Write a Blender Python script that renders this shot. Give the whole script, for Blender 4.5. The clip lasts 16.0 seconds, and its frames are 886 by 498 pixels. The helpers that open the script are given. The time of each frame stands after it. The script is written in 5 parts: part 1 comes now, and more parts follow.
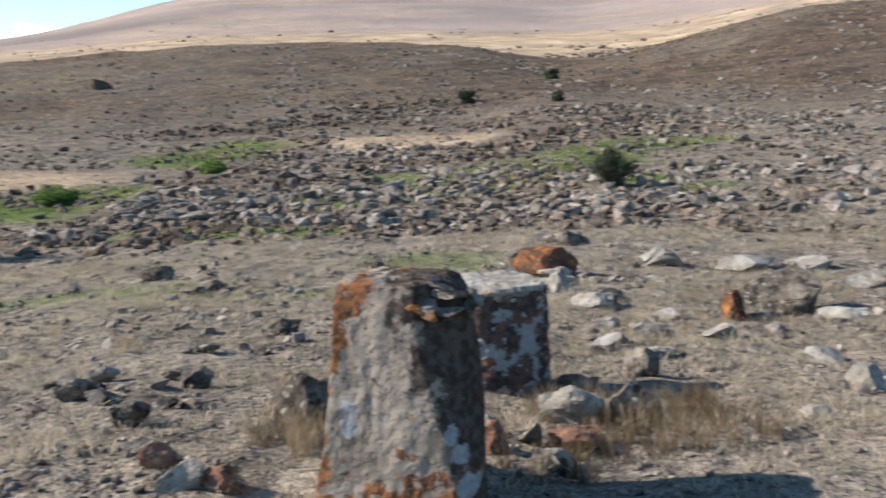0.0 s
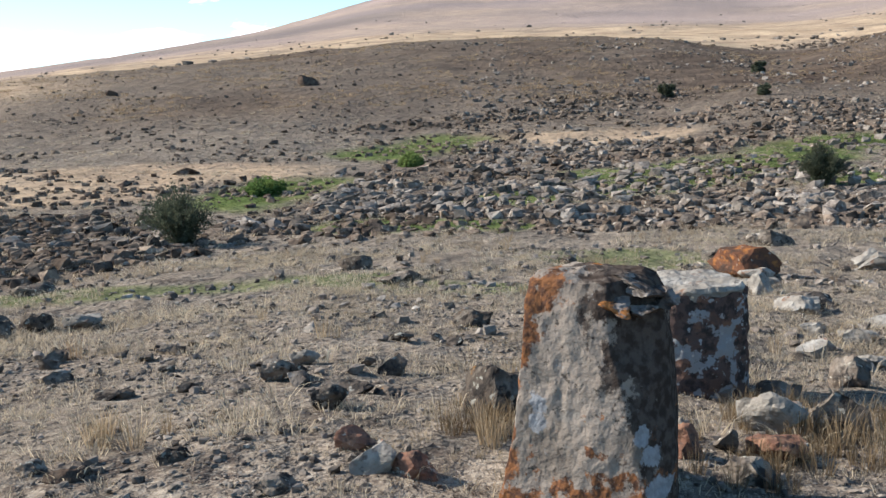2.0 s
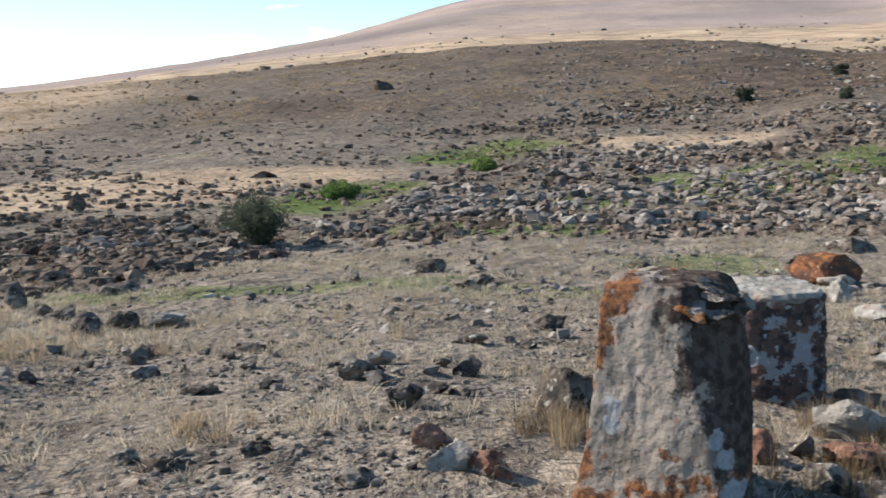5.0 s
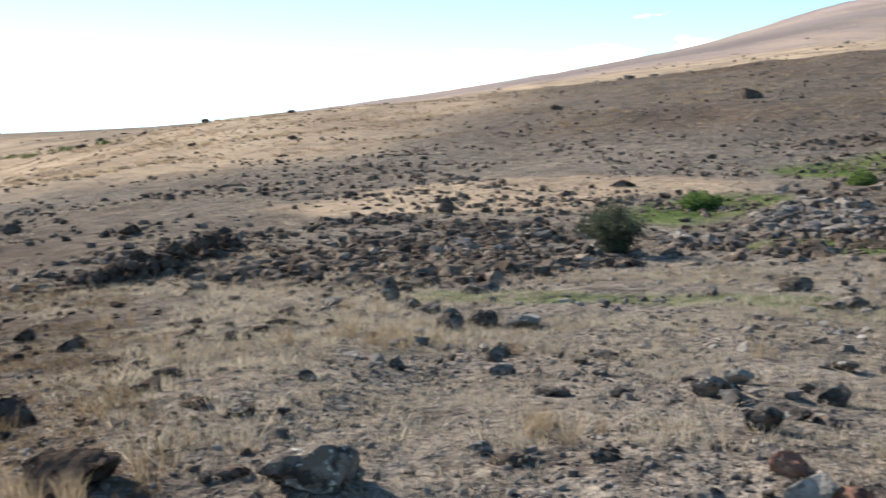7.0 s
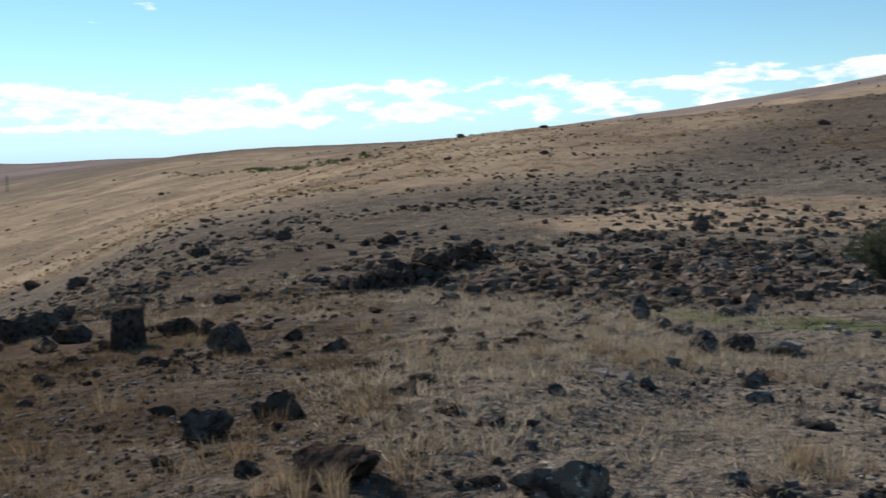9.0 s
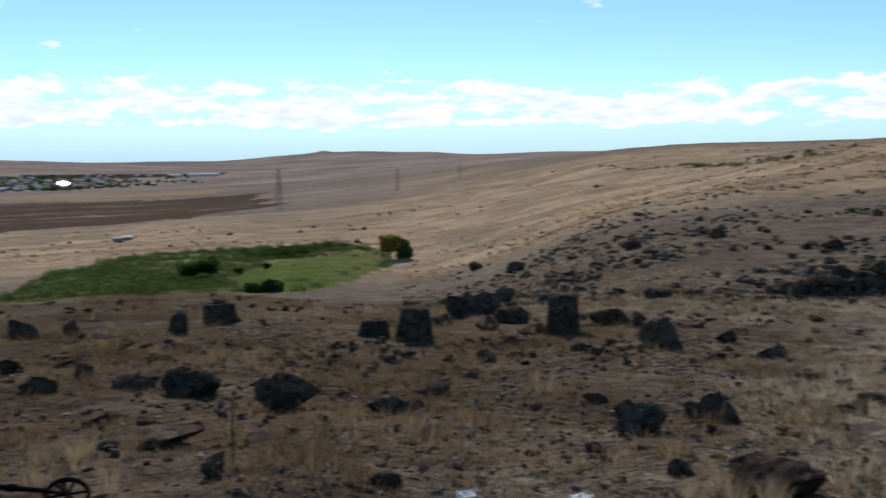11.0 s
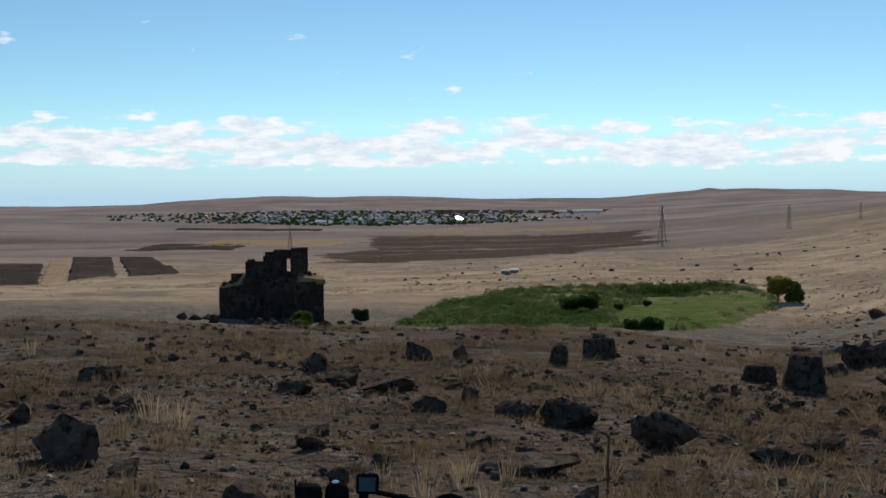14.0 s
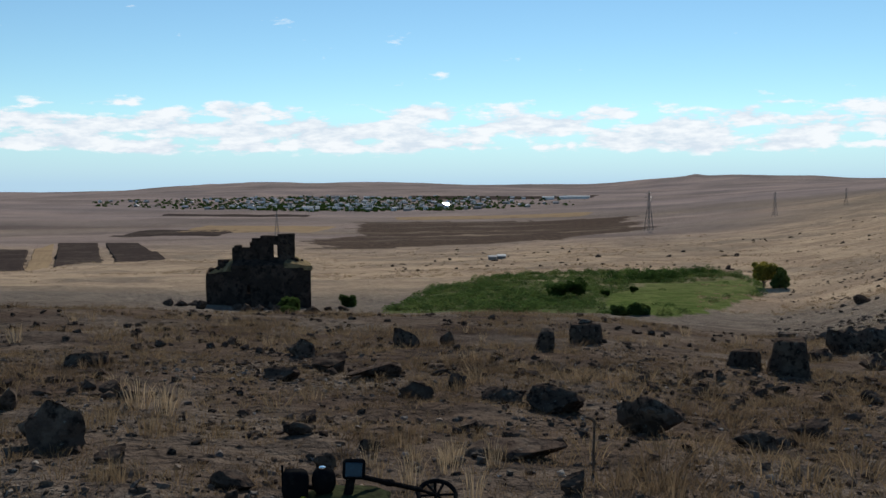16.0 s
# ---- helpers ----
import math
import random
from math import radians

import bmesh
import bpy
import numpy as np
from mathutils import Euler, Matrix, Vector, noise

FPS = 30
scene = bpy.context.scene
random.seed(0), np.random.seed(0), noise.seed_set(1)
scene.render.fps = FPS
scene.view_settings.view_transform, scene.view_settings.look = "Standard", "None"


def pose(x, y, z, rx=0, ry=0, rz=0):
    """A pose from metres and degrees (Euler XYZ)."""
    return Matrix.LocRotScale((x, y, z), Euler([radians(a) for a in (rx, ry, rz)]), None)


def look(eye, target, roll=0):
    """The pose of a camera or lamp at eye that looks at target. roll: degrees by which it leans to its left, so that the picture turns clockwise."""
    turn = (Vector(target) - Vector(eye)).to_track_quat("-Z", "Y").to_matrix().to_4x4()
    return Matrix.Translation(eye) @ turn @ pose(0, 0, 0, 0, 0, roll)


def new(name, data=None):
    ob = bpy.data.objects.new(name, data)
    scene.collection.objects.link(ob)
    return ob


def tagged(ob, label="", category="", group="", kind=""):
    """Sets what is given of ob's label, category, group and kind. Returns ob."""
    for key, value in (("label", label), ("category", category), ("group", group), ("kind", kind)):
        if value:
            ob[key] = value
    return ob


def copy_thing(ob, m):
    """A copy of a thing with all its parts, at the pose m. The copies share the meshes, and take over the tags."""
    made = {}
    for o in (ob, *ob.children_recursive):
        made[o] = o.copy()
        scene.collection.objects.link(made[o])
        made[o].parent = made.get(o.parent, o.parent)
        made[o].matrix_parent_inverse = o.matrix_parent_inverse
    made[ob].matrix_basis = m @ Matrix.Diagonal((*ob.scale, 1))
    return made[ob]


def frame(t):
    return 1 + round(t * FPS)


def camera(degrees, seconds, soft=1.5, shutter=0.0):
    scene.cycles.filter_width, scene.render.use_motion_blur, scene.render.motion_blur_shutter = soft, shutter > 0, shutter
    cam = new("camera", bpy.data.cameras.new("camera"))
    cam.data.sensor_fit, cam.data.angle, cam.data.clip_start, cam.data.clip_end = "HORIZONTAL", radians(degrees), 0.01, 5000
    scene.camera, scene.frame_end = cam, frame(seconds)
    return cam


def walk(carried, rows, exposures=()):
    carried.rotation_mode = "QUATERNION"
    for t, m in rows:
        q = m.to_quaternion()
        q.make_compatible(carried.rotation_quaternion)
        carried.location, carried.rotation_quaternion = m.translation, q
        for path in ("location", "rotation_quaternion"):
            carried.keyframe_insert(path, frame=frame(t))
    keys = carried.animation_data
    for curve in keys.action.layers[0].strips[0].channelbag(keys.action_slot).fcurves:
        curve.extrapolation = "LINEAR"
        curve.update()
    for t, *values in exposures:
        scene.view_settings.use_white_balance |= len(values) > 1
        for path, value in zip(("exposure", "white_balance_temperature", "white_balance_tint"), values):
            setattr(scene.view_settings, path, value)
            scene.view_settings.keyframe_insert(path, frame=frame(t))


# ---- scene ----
cam = camera(48.5, 16.0, soft=1.5, shutter=0.5)
PATH = [
    (0.0, (-0.189, -0.100, 1.606), (-0.162, 9.786, 0.101), -2.02),
    (0.5, (-0.192, -0.093, 1.604), (-1.234, 9.743, 0.133), -2.21),
    (1.0, (-0.196, -0.092, 1.602), (-1.960, 9.633, 0.083), -2.16),
    (1.5, (-0.193, -0.079, 1.600), (-2.157, 9.605, 0.062), -2.20),
    (2.0, (-0.194, -0.086, 1.601), (-2.107, 9.616, 0.115), -2.23),
    (2.5, (-0.192, -0.087, 1.601), (-2.135, 9.610, 0.118), -2.28),
    (3.0, (-0.191, -0.094, 1.601), (-2.135, 9.603, 0.122), -2.32),
    (5.5, (-0.199, -0.210, 1.616), (-3.456, 9.146, 0.255), -2.23),
    (6.0, (-0.206, -0.194, 1.608), (-4.608, 8.692, 0.314), -2.16),
    (6.5, (-0.211, -0.193, 1.604), (-5.130, 8.420, 0.330), -2.12),
    (7.0, (-0.220, -0.198, 1.605), (-6.051, 7.839, 0.415), -2.09),
    (7.5, (-0.224, -0.199, 1.603), (-6.564, 7.450, 0.465), -2.05),
    (8.0, (-0.227, -0.208, 1.605), (-6.997, 7.074, 0.538), -2.07),
    (10.5, (-0.287, -0.292, 1.612), (-9.479, 3.537, 0.690), -0.68),
    (11.0, (-0.315, -0.298, 1.605), (-9.937, 2.263, 0.678), -0.41),
    (11.5, (-0.327, -0.288, 1.601), (-10.165, 1.273, 0.719), -0.36),
    (12.0, (-0.330, -0.287, 1.600), (-10.256, 0.600, 0.761), -0.42),
    (12.5, (-0.338, -0.289, 1.597), (-10.292, 0.243, 0.808), -0.43),
    (13.0, (-0.346, -0.292, 1.595), (-10.329, -0.145, 1.025), -0.41),
    (13.5, (-0.357, -0.298, 1.591), (-10.322, -0.924, 1.038), -0.24),
    (14.0, (-0.358, -0.298, 1.591), (-10.268, -1.530, 1.057), -0.20),
    (14.5, (-0.359, -0.295, 1.590), (-10.264, -1.507, 0.939), -0.09),
    (15.0, (-0.359, -0.296, 1.590), (-10.267, -1.461, 0.911), -0.10),
    (15.5, (-0.350, -0.293, 1.593), (-10.264, -1.414, 0.917), -0.16),
    (16.0, (-0.353, -0.294, 1.592), (-10.269, -1.397, 0.916), -0.14),
]
walk(cam, [(t, look(eye, target, roll)) for t, eye, target, roll in PATH], exposures=[(0.0, 1.04), (2.0, 1.02), (3.2, 0.98), (5.3, 1.06), (6.0, 1.20), (7.0, 0.98), (7.5, 0.52), (8.0, 0.26), (8.2, 0.16), (10.3, -0.15), (11.5, -0.2), (14.0, -0.38), (16.0, -0.38)])

# ---- sky, sun ----
SUN_BEARING, SUN_HEIGHT = 86.0, 32.0
world = bpy.data.worlds.new("sky")
scene.world = world
world.use_nodes = True
wt = world.node_tree


def wnode(kind, **vals):
    n = wt.nodes.new("ShaderNode" + kind)
    for key, v in vals.items():
        n.inputs[int(key[1:])].default_value = v
    return n


sky = wt.nodes.new("ShaderNodeTexSky")
sky.sky_type, sky.sun_disc = "NISHITA", False
sky.sun_elevation, sky.sun_rotation = radians(SUN_HEIGHT), radians(-SUN_BEARING)
sky.altitude, sky.air_density, sky.dust_density, sky.ozone_density = 1500, 1.0, 0.0, 1.0
where = wt.nodes.new("ShaderNodeTexCoord")
axes = wt.nodes.new("ShaderNodeSeparateXYZ")
wt.links.new(where.outputs["Generated"], axes.inputs[0])
flat = wnode("VectorMath", _1=(1.0, 1.0, 3.6))
flat.operation = "MULTIPLY"
wt.links.new(where.outputs["Generated"], flat.inputs[0])
puffs = wnode("TexNoise", _2=17.0, _3=10.0, _4=0.58)
wt.links.new(flat.outputs[0], puffs.inputs["Vector"])
drift = wnode("TexNoise", _2=2.2, _3=2.0)
wt.links.new(flat.outputs[0], drift.inputs["Vector"])
# a bank of cloud low over the horizon, thinning upwards
low = wnode("MapRange", _1=0.016, _2=0.036, _3=0.45, _4=1.0)
high = wnode("MapRange", _1=0.062, _2=0.090, _3=1.0, _4=0.70)
for n in (low, high):
    wt.links.new(axes.outputs[2], n.inputs[0])
band = wnode("Math")
band.operation = "MULTIPLY"
wt.links.new(low.outputs[0], band.inputs[0])
wt.links.new(high.outputs[0], band.inputs[1])
both = wnode("Math", _1=0.35)
both.operation = "MULTIPLY_ADD"
wt.links.new(drift.outputs[0], both.inputs[0])
wt.links.new(puffs.outputs[0], both.inputs[2])
dense = wnode("Math")
dense.operation = "MULTIPLY"
wt.links.new(both.outputs[0], dense.inputs[0])
wt.links.new(band.outputs[0], dense.inputs[1])
cover_map = wnode("MapRange", _1=0.60, _2=0.68, _3=0.0, _4=0.94)
wt.links.new(dense.outputs[0], cover_map.inputs[0])
tint = wnode("Mix")
tint.data_type = "RGBA"
# grey undersides and white tops within the bank
folds = wnode("TexNoise", _2=34.0, _3=6.0, _4=0.6)
wt.links.new(flat.outputs[0], folds.inputs["Vector"])
fold_map = wnode("MapRange", _1=0.40, _2=0.60, _3=0.0, _4=1.0)
wt.links.new(folds.outputs[0], fold_map.inputs[0])
white = wnode("Mix")
white.data_type = "RGBA"
white.inputs["A"].default_value, white.inputs["B"].default_value = (7.9, 8.8, 9.9, 1), (10.6, 10.9, 11.3, 1)
wt.links.new(fold_map.outputs[0], white.inputs["Factor"])
wt.links.new(white.outputs["Result"], tint.inputs["B"])
wt.links.new(cover_map.outputs[0], tint.inputs["Factor"])
# blue haze over the horizon
clear = wnode("Mix")
clear.data_type, clear.blend_type = "RGBA", "MULTIPLY"
clear.inputs["Factor"].default_value, clear.inputs["B"].default_value = 1.0, (0.80, 1.06, 1.12, 1)
wt.links.new(sky.outputs[0], clear.inputs["A"])
haze_map = wnode("MapRange", _1=0.0, _2=0.07, _3=0.85, _4=0.0)
wt.links.new(axes.outputs[2], haze_map.inputs[0])
haze = wnode("Mix")
haze.data_type = "RGBA"
haze.inputs["B"].default_value = (4.5, 6.9, 9.6, 1)
wt.links.new(haze_map.outputs[0], haze.inputs["Factor"])
wt.links.new(clear.outputs["Result"], haze.inputs["A"])
wt.links.new(haze.outputs["Result"], tint.inputs["A"])
back = wt.nodes["Background"]
wt.links.new(tint.outputs["Result"], back.inputs[0])
back.inputs[1].default_value = 0.115
sun = new("sun", bpy.data.lights.new("sun", "SUN"))
sun.data.energy, sun.data.angle, sun.data.color = 5.0, radians(0.5), (1, 0.94, 0.85)
toward = Vector((-math.sin(radians(SUN_BEARING)), math.cos(radians(SUN_BEARING)), math.tan(radians(SUN_HEIGHT)))).normalized()
sun.matrix_world = look(toward * 50, (0, 0, 0))


# ---- materials ----
def material(name, base, layers=(), rough=0.9, bumps=((40, 0.3),), metal=0.0, vary=0.0, island=False, attr=None, thin=0.0, crumbs=()):
    """base colour, then layers (colour, noise scale per metre, from, to), relief (scale, strength), and a change of tone from piece to piece."""
    m = bpy.data.materials.new(name)
    m.use_nodes = True
    t = m.node_tree
    bsdf = t.nodes["Principled BSDF"]
    bsdf.inputs["Roughness"].default_value, bsdf.inputs["Metallic"].default_value = rough, metal
    bsdf.inputs["Specular IOR Level"].default_value = 0.0 if rough > 0.8 else 0.4
    place = t.nodes.new("ShaderNodeNewGeometry")
    rgb = t.nodes.new("ShaderNodeRGB")
    rgb.outputs[0].default_value = (*base, 1)
    out = rgb.outputs[0]
    seed = 0.0
    for colour, scale, lo, hi in layers:
        shift = t.nodes.new("ShaderNodeVectorMath")
        seed += 7.3
        shift.inputs[1].default_value = (seed, seed * 0.7, -seed)
        t.links.new(place.outputs["Position"], shift.inputs[0])
        grain = t.nodes.new("ShaderNodeTexNoise")
        grain.inputs["Scale"].default_value, grain.inputs["Detail"].default_value, grain.inputs["Roughness"].default_value = scale, 6, 0.62
        t.links.new(shift.outputs[0], grain.inputs["Vector"])
        ramp = t.nodes.new("ShaderNodeMapRange")
        ramp.inputs[1].default_value, ramp.inputs[2].default_value = lo, hi
        t.links.new(grain.outputs[0], ramp.inputs[0])
        mix = t.nodes.new("ShaderNodeMix")
        mix.data_type = "RGBA"
        mix.inputs["B"].default_value = (*colour, 1)
        t.links.new(ramp.outputs[0], mix.inputs["Factor"])
        t.links.new(out, mix.inputs["A"])
        out = mix.outputs["Result"]
    if attr:
        tone = t.nodes.new("ShaderNodeVertexColor")
        tone.layer_name = "cover"
        split = t.nodes.new("ShaderNodeSeparateColor")
        t.links.new(tone.outputs[0], split.inputs[0])
        for k, (colour, second, scale) in enumerate(attr):
            grain = t.nodes.new("ShaderNodeTexNoise")
            grain.inputs["Scale"].default_value, grain.inputs["Detail"].default_value = scale, 6
            t.links.new(place.outputs["Position"], grain.inputs["Vector"])
            ramp = t.nodes.new("ShaderNodeMapRange")
            ramp.inputs[1].default_value, ramp.inputs[2].default_value = 0.35, 0.65
            t.links.new(grain.outputs[0], ramp.inputs[0])
            two = t.nodes.new("ShaderNodeMix")
            two.data_type = "RGBA"
            two.inputs["A"].default_value, two.inputs["B"].default_value = (*colour, 1), (*second, 1)
            t.links.new(ramp.outputs[0], two.inputs["Factor"])
            mix = t.nodes.new("ShaderNodeMix")
            mix.data_type = "RGBA"
            t.links.new(split.outputs[k] if k < 3 else tone.outputs["Alpha"], mix.inputs["Factor"])
            t.links.new(out, mix.inputs["A"])
            t.links.new(two.outputs["Result"], mix.inputs["B"])
            out = mix.outputs["Result"]
    for scale, lo, hi in crumbs:
        grain = t.nodes.new("ShaderNodeTexNoise")
        grain.inputs["Scale"].default_value, grain.inputs["Detail"].default_value, grain.inputs["Roughness"].default_value = scale, 8, 0.7
        t.links.new(place.outputs["Position"], grain.inputs["Vector"])
        ramp = t.nodes.new("ShaderNodeMapRange")
        ramp.inputs[1].default_value, ramp.inputs[2].default_value, ramp.inputs[3].default_value, ramp.inputs[4].default_value = 0.34, 0.66, lo, hi
        t.links.new(grain.outputs[0], ramp.inputs[0])
        mul = t.nodes.new("ShaderNodeVectorMath")
        mul.operation = "SCALE"
        t.links.new(out, mul.inputs[0])
        t.links.new(ramp.outputs[0], mul.inputs["Scale"])
        out = mul.outputs[0]
    if vary:
        pick = place.outputs["Random Per Island"] if island else t.nodes.new("ShaderNodeObjectInfo").outputs["Random"]
        ramp = t.nodes.new("ShaderNodeMapRange")
        ramp.inputs[3].default_value, ramp.inputs[4].default_value = 1 - vary, 1 + vary
        t.links.new(pick, ramp.inputs[0])
        mul = t.nodes.new("ShaderNodeVectorMath")
        mul.operation = "SCALE"
        t.links.new(out, mul.inputs[0])
        t.links.new(ramp.outputs[0], mul.inputs["Scale"])
        out = mul.outputs[0]
    t.links.new(out, bsdf.inputs["Base Color"])
    normal = None
    for scale, strength in bumps:
        grain = t.nodes.new("ShaderNodeTexNoise")
        grain.inputs["Scale"].default_value, grain.inputs["Detail"].default_value = scale, 5
        t.links.new(place.outputs["Position"], grain.inputs["Vector"])
        bump = t.nodes.new("ShaderNodeBump")
        bump.inputs["Strength"].default_value, bump.inputs["Distance"].default_value = strength, 0.6 / scale
        t.links.new(grain.outputs[0], bump.inputs["Height"])
        if normal:
            t.links.new(normal, bump.inputs["Normal"])
        normal = bump.outputs[0]
    if normal:
        t.links.new(normal, bsdf.inputs["Normal"])
    if thin:
        glow = t.nodes.new("ShaderNodeBsdfTranslucent")
        t.links.new(out, glow.inputs["Color"])
        join = t.nodes.new("ShaderNodeMixShader")
        join.inputs[0].default_value = thin
        t.links.new(bsdf.outputs[0], join.inputs[1])
        t.links.new(glow.outputs[0], join.inputs[2])
        t.links.new(join.outputs[0], t.nodes["Material Output"].inputs["Surface"])
    return m


# cover colours: green, straw, dark earth, then the haze painted on far land
SOIL = material("dry_turf", (0.168, 0.138, 0.113), (((0.235, 0.190, 0.146), 0.35, 0.44, 0.64), ((0.092, 0.071, 0.058), 1.3, 0.50, 0.64), ((0.265, 0.222, 0.175), 8, 0.49, 0.64), ((0.070, 0.056, 0.047), 19, 0.50, 0.62), ((0.29, 0.25, 0.20), 45, 0.54, 0.66), ((0.085, 0.068, 0.057), 110, 0.52, 0.64)),
                bumps=((0.5, 0.4), (2.2, 0.9), (9, 1.0), (40, 1.0), (140, 0.7)), crumbs=((0.9, 0.80, 1.22), (5, 0.78, 1.22)),
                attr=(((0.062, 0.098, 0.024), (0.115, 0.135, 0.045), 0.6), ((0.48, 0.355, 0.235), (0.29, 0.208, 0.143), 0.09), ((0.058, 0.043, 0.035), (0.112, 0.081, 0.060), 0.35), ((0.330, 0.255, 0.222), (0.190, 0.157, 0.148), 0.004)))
BASALT = material("basalt", (0.105, 0.084, 0.068), (((0.205, 0.175, 0.145), 4, 0.48, 0.62), ((0.038, 0.033, 0.030), 11, 0.5, 0.60), ((0.34, 0.32, 0.27), 17, 0.60, 0.65), ((0.24, 0.12, 0.04), 6, 0.66, 0.72)), bumps=((9, 0.7), (45, 0.7)), vary=0.35)
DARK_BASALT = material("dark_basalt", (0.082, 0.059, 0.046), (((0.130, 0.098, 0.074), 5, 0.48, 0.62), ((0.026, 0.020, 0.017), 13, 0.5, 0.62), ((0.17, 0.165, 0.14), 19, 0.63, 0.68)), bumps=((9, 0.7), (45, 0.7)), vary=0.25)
SCREE = material("weathered_basalt", (0.145, 0.121, 0.102), (((0.26, 0.225, 0.19), 1.7, 0.48, 0.62), ((0.060, 0.050, 0.045), 5, 0.52, 0.64), ((0.30, 0.27, 0.235), 9, 0.60, 0.67)), bumps=((6, 0.7), (30, 0.6)), vary=0.42, island=True)
BROWN_SCREE = material("brown_weathered_basalt", (0.115, 0.086, 0.066), (((0.20, 0.155, 0.118), 1.7, 0.48, 0.62), ((0.048, 0.038, 0.033), 5, 0.50, 0.62), ((0.27, 0.24, 0.20), 9, 0.60, 0.67)), bumps=((6, 0.7), (30, 0.6)), vary=0.45, island=True)
PALE = material("pale_limestone", (0.20, 0.178, 0.152), (((0.31, 0.285, 0.25), 5, 0.48, 0.62), ((0.17, 0.105, 0.075), 7, 0.58, 0.66), ((0.11, 0.10, 0.09), 21, 0.58, 0.66)), bumps=((9, 0.6), (50, 0.6)), vary=0.15)
RUSTY = material("rust_red_stone", (0.16, 0.085, 0.06), (((0.26, 0.15, 0.10), 6, 0.5, 0.62), ((0.06, 0.045, 0.04), 14, 0.5, 0.62), ((0.36, 0.33, 0.28), 12, 0.63, 0.68)), bumps=((9, 0.7), (45, 0.7)), vary=0.2)
ORANGE = material("orange_lichen_stone", (0.120, 0.056, 0.034), (((0.27, 0.110, 0.038), 9, 0.50, 0.62), ((0.060, 0.040, 0.032), 5, 0.48, 0.60), ((0.30, 0.27, 0.23), 14, 0.63, 0.69)), bumps=((10, 0.7), (50, 0.7)))
SPOTTED = material("spotted_stele_stone", (0.085, 0.058, 0.050), (((0.15, 0.080, 0.055), 7, 0.5, 0.62), ((0.038, 0.031, 0.029), 11, 0.5, 0.6), ((0.20, 0.195, 0.195), 6.0, 0.555, 0.578), ((0.25, 0.245, 0.24), 14, 0.61, 0.64)), bumps=((9, 0.5), (50, 0.6)))


def lichened(name, base, streak, covers, bumps):
    """Streaked stone; covers: one colour pair for each channel of its 'cover', with crisp ragged edges."""
    m = material(name, base, (((base[0] * 0.62, base[1] * 0.62, base[2] * 0.62), 4, 0.48, 0.64), (streak, 9, 0.55, 0.66), ((0.075, 0.062, 0.052), 26, 0.60, 0.66)), rough=0.9, bumps=bumps)
    t = m.node_tree
    bsdf = t.nodes["Principled BSDF"]
    out = bsdf.inputs["Base Color"].links[0].from_socket
    tone = t.nodes.new("ShaderNodeVertexColor")
    tone.layer_name = "cover"
    split = t.nodes.new("ShaderNodeSeparateColor")
    t.links.new(tone.outputs[0], split.inputs[0])
    place = t.nodes.new("ShaderNodeNewGeometry")
    for k, (one, two, scale) in enumerate(covers):
        rag = t.nodes.new("ShaderNodeTexNoise")
        rag.inputs["Scale"].default_value, rag.inputs["Detail"].default_value, rag.inputs["Roughness"].default_value = scale, 8, 0.68
        t.links.new(place.outputs["Position"], rag.inputs["Vector"])
        add = t.nodes.new("ShaderNodeMath")
        add.operation = "MULTIPLY_ADD"
        add.inputs[1].default_value = 2.6
        t.links.new(rag.outputs[0], add.inputs[0])
        t.links.new(split.outputs[k], add.inputs[2])
        edge = t.nodes.new("ShaderNodeMapRange")
        edge.inputs[1].default_value, edge.inputs[2].default_value = 1.70, 1.84
        t.links.new(add.outputs[0], edge.inputs[0])
        fleck = t.nodes.new("ShaderNodeTexNoise")
        fleck.inputs["Scale"].default_value, fleck.inputs["Detail"].default_value = scale * 2.8, 8
        t.links.new(place.outputs["Position"], fleck.inputs["Vector"])
        ramp = t.nodes.new("ShaderNodeMapRange")
        ramp.inputs[1].default_value, ramp.inputs[2].default_value = 0.42, 0.60
        t.links.new(fleck.outputs[0], ramp.inputs[0])
        pair = t.nodes.new("ShaderNodeMix")
        pair.data_type = "RGBA"
        pair.inputs["A"].default_value, pair.inputs["B"].default_value = (*one, 1), (*two, 1)
        t.links.new(ramp.outputs[0], pair.inputs["Factor"])
        mix = t.nodes.new("ShaderNodeMix")
        mix.data_type = "RGBA"
        t.links.new(edge.outputs[0], mix.inputs["Factor"])
        t.links.new(out, mix.inputs["A"])
        t.links.new(pair.outputs["Result"], mix.inputs["B"])
        out = mix.outputs["Result"]
    t.links.new(out, bsdf.inputs["Base Color"])
    return m


# second cover: dark crust, deepened to paint the shade of the right face
CREAM = lichened("cream_tuff", (0.235, 0.194, 0.160), (0.185, 0.162, 0.140), (((0.205, 0.090, 0.042), (0.085, 0.046, 0.032), 13), ((0.040, 0.030, 0.025), (0.078, 0.062, 0.052), 9), ((0.25, 0.25, 0.255), (0.19, 0.19, 0.195), 12)), ((7, 0.4), (30, 0.55), (110, 0.45)))
FLAKE = material("weathered_dark_crust", (0.080, 0.063, 0.053), (((0.19, 0.17, 0.155), 7, 0.48, 0.60), ((0.045, 0.036, 0.031), 13, 0.50, 0.60), ((0.22, 0.095, 0.035), 8, 0.58, 0.63)), bumps=((14, 0.9), (60, 0.8)))
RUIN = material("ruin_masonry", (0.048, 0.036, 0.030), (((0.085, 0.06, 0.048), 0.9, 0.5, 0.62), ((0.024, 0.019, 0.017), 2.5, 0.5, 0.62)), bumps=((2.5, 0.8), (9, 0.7)))
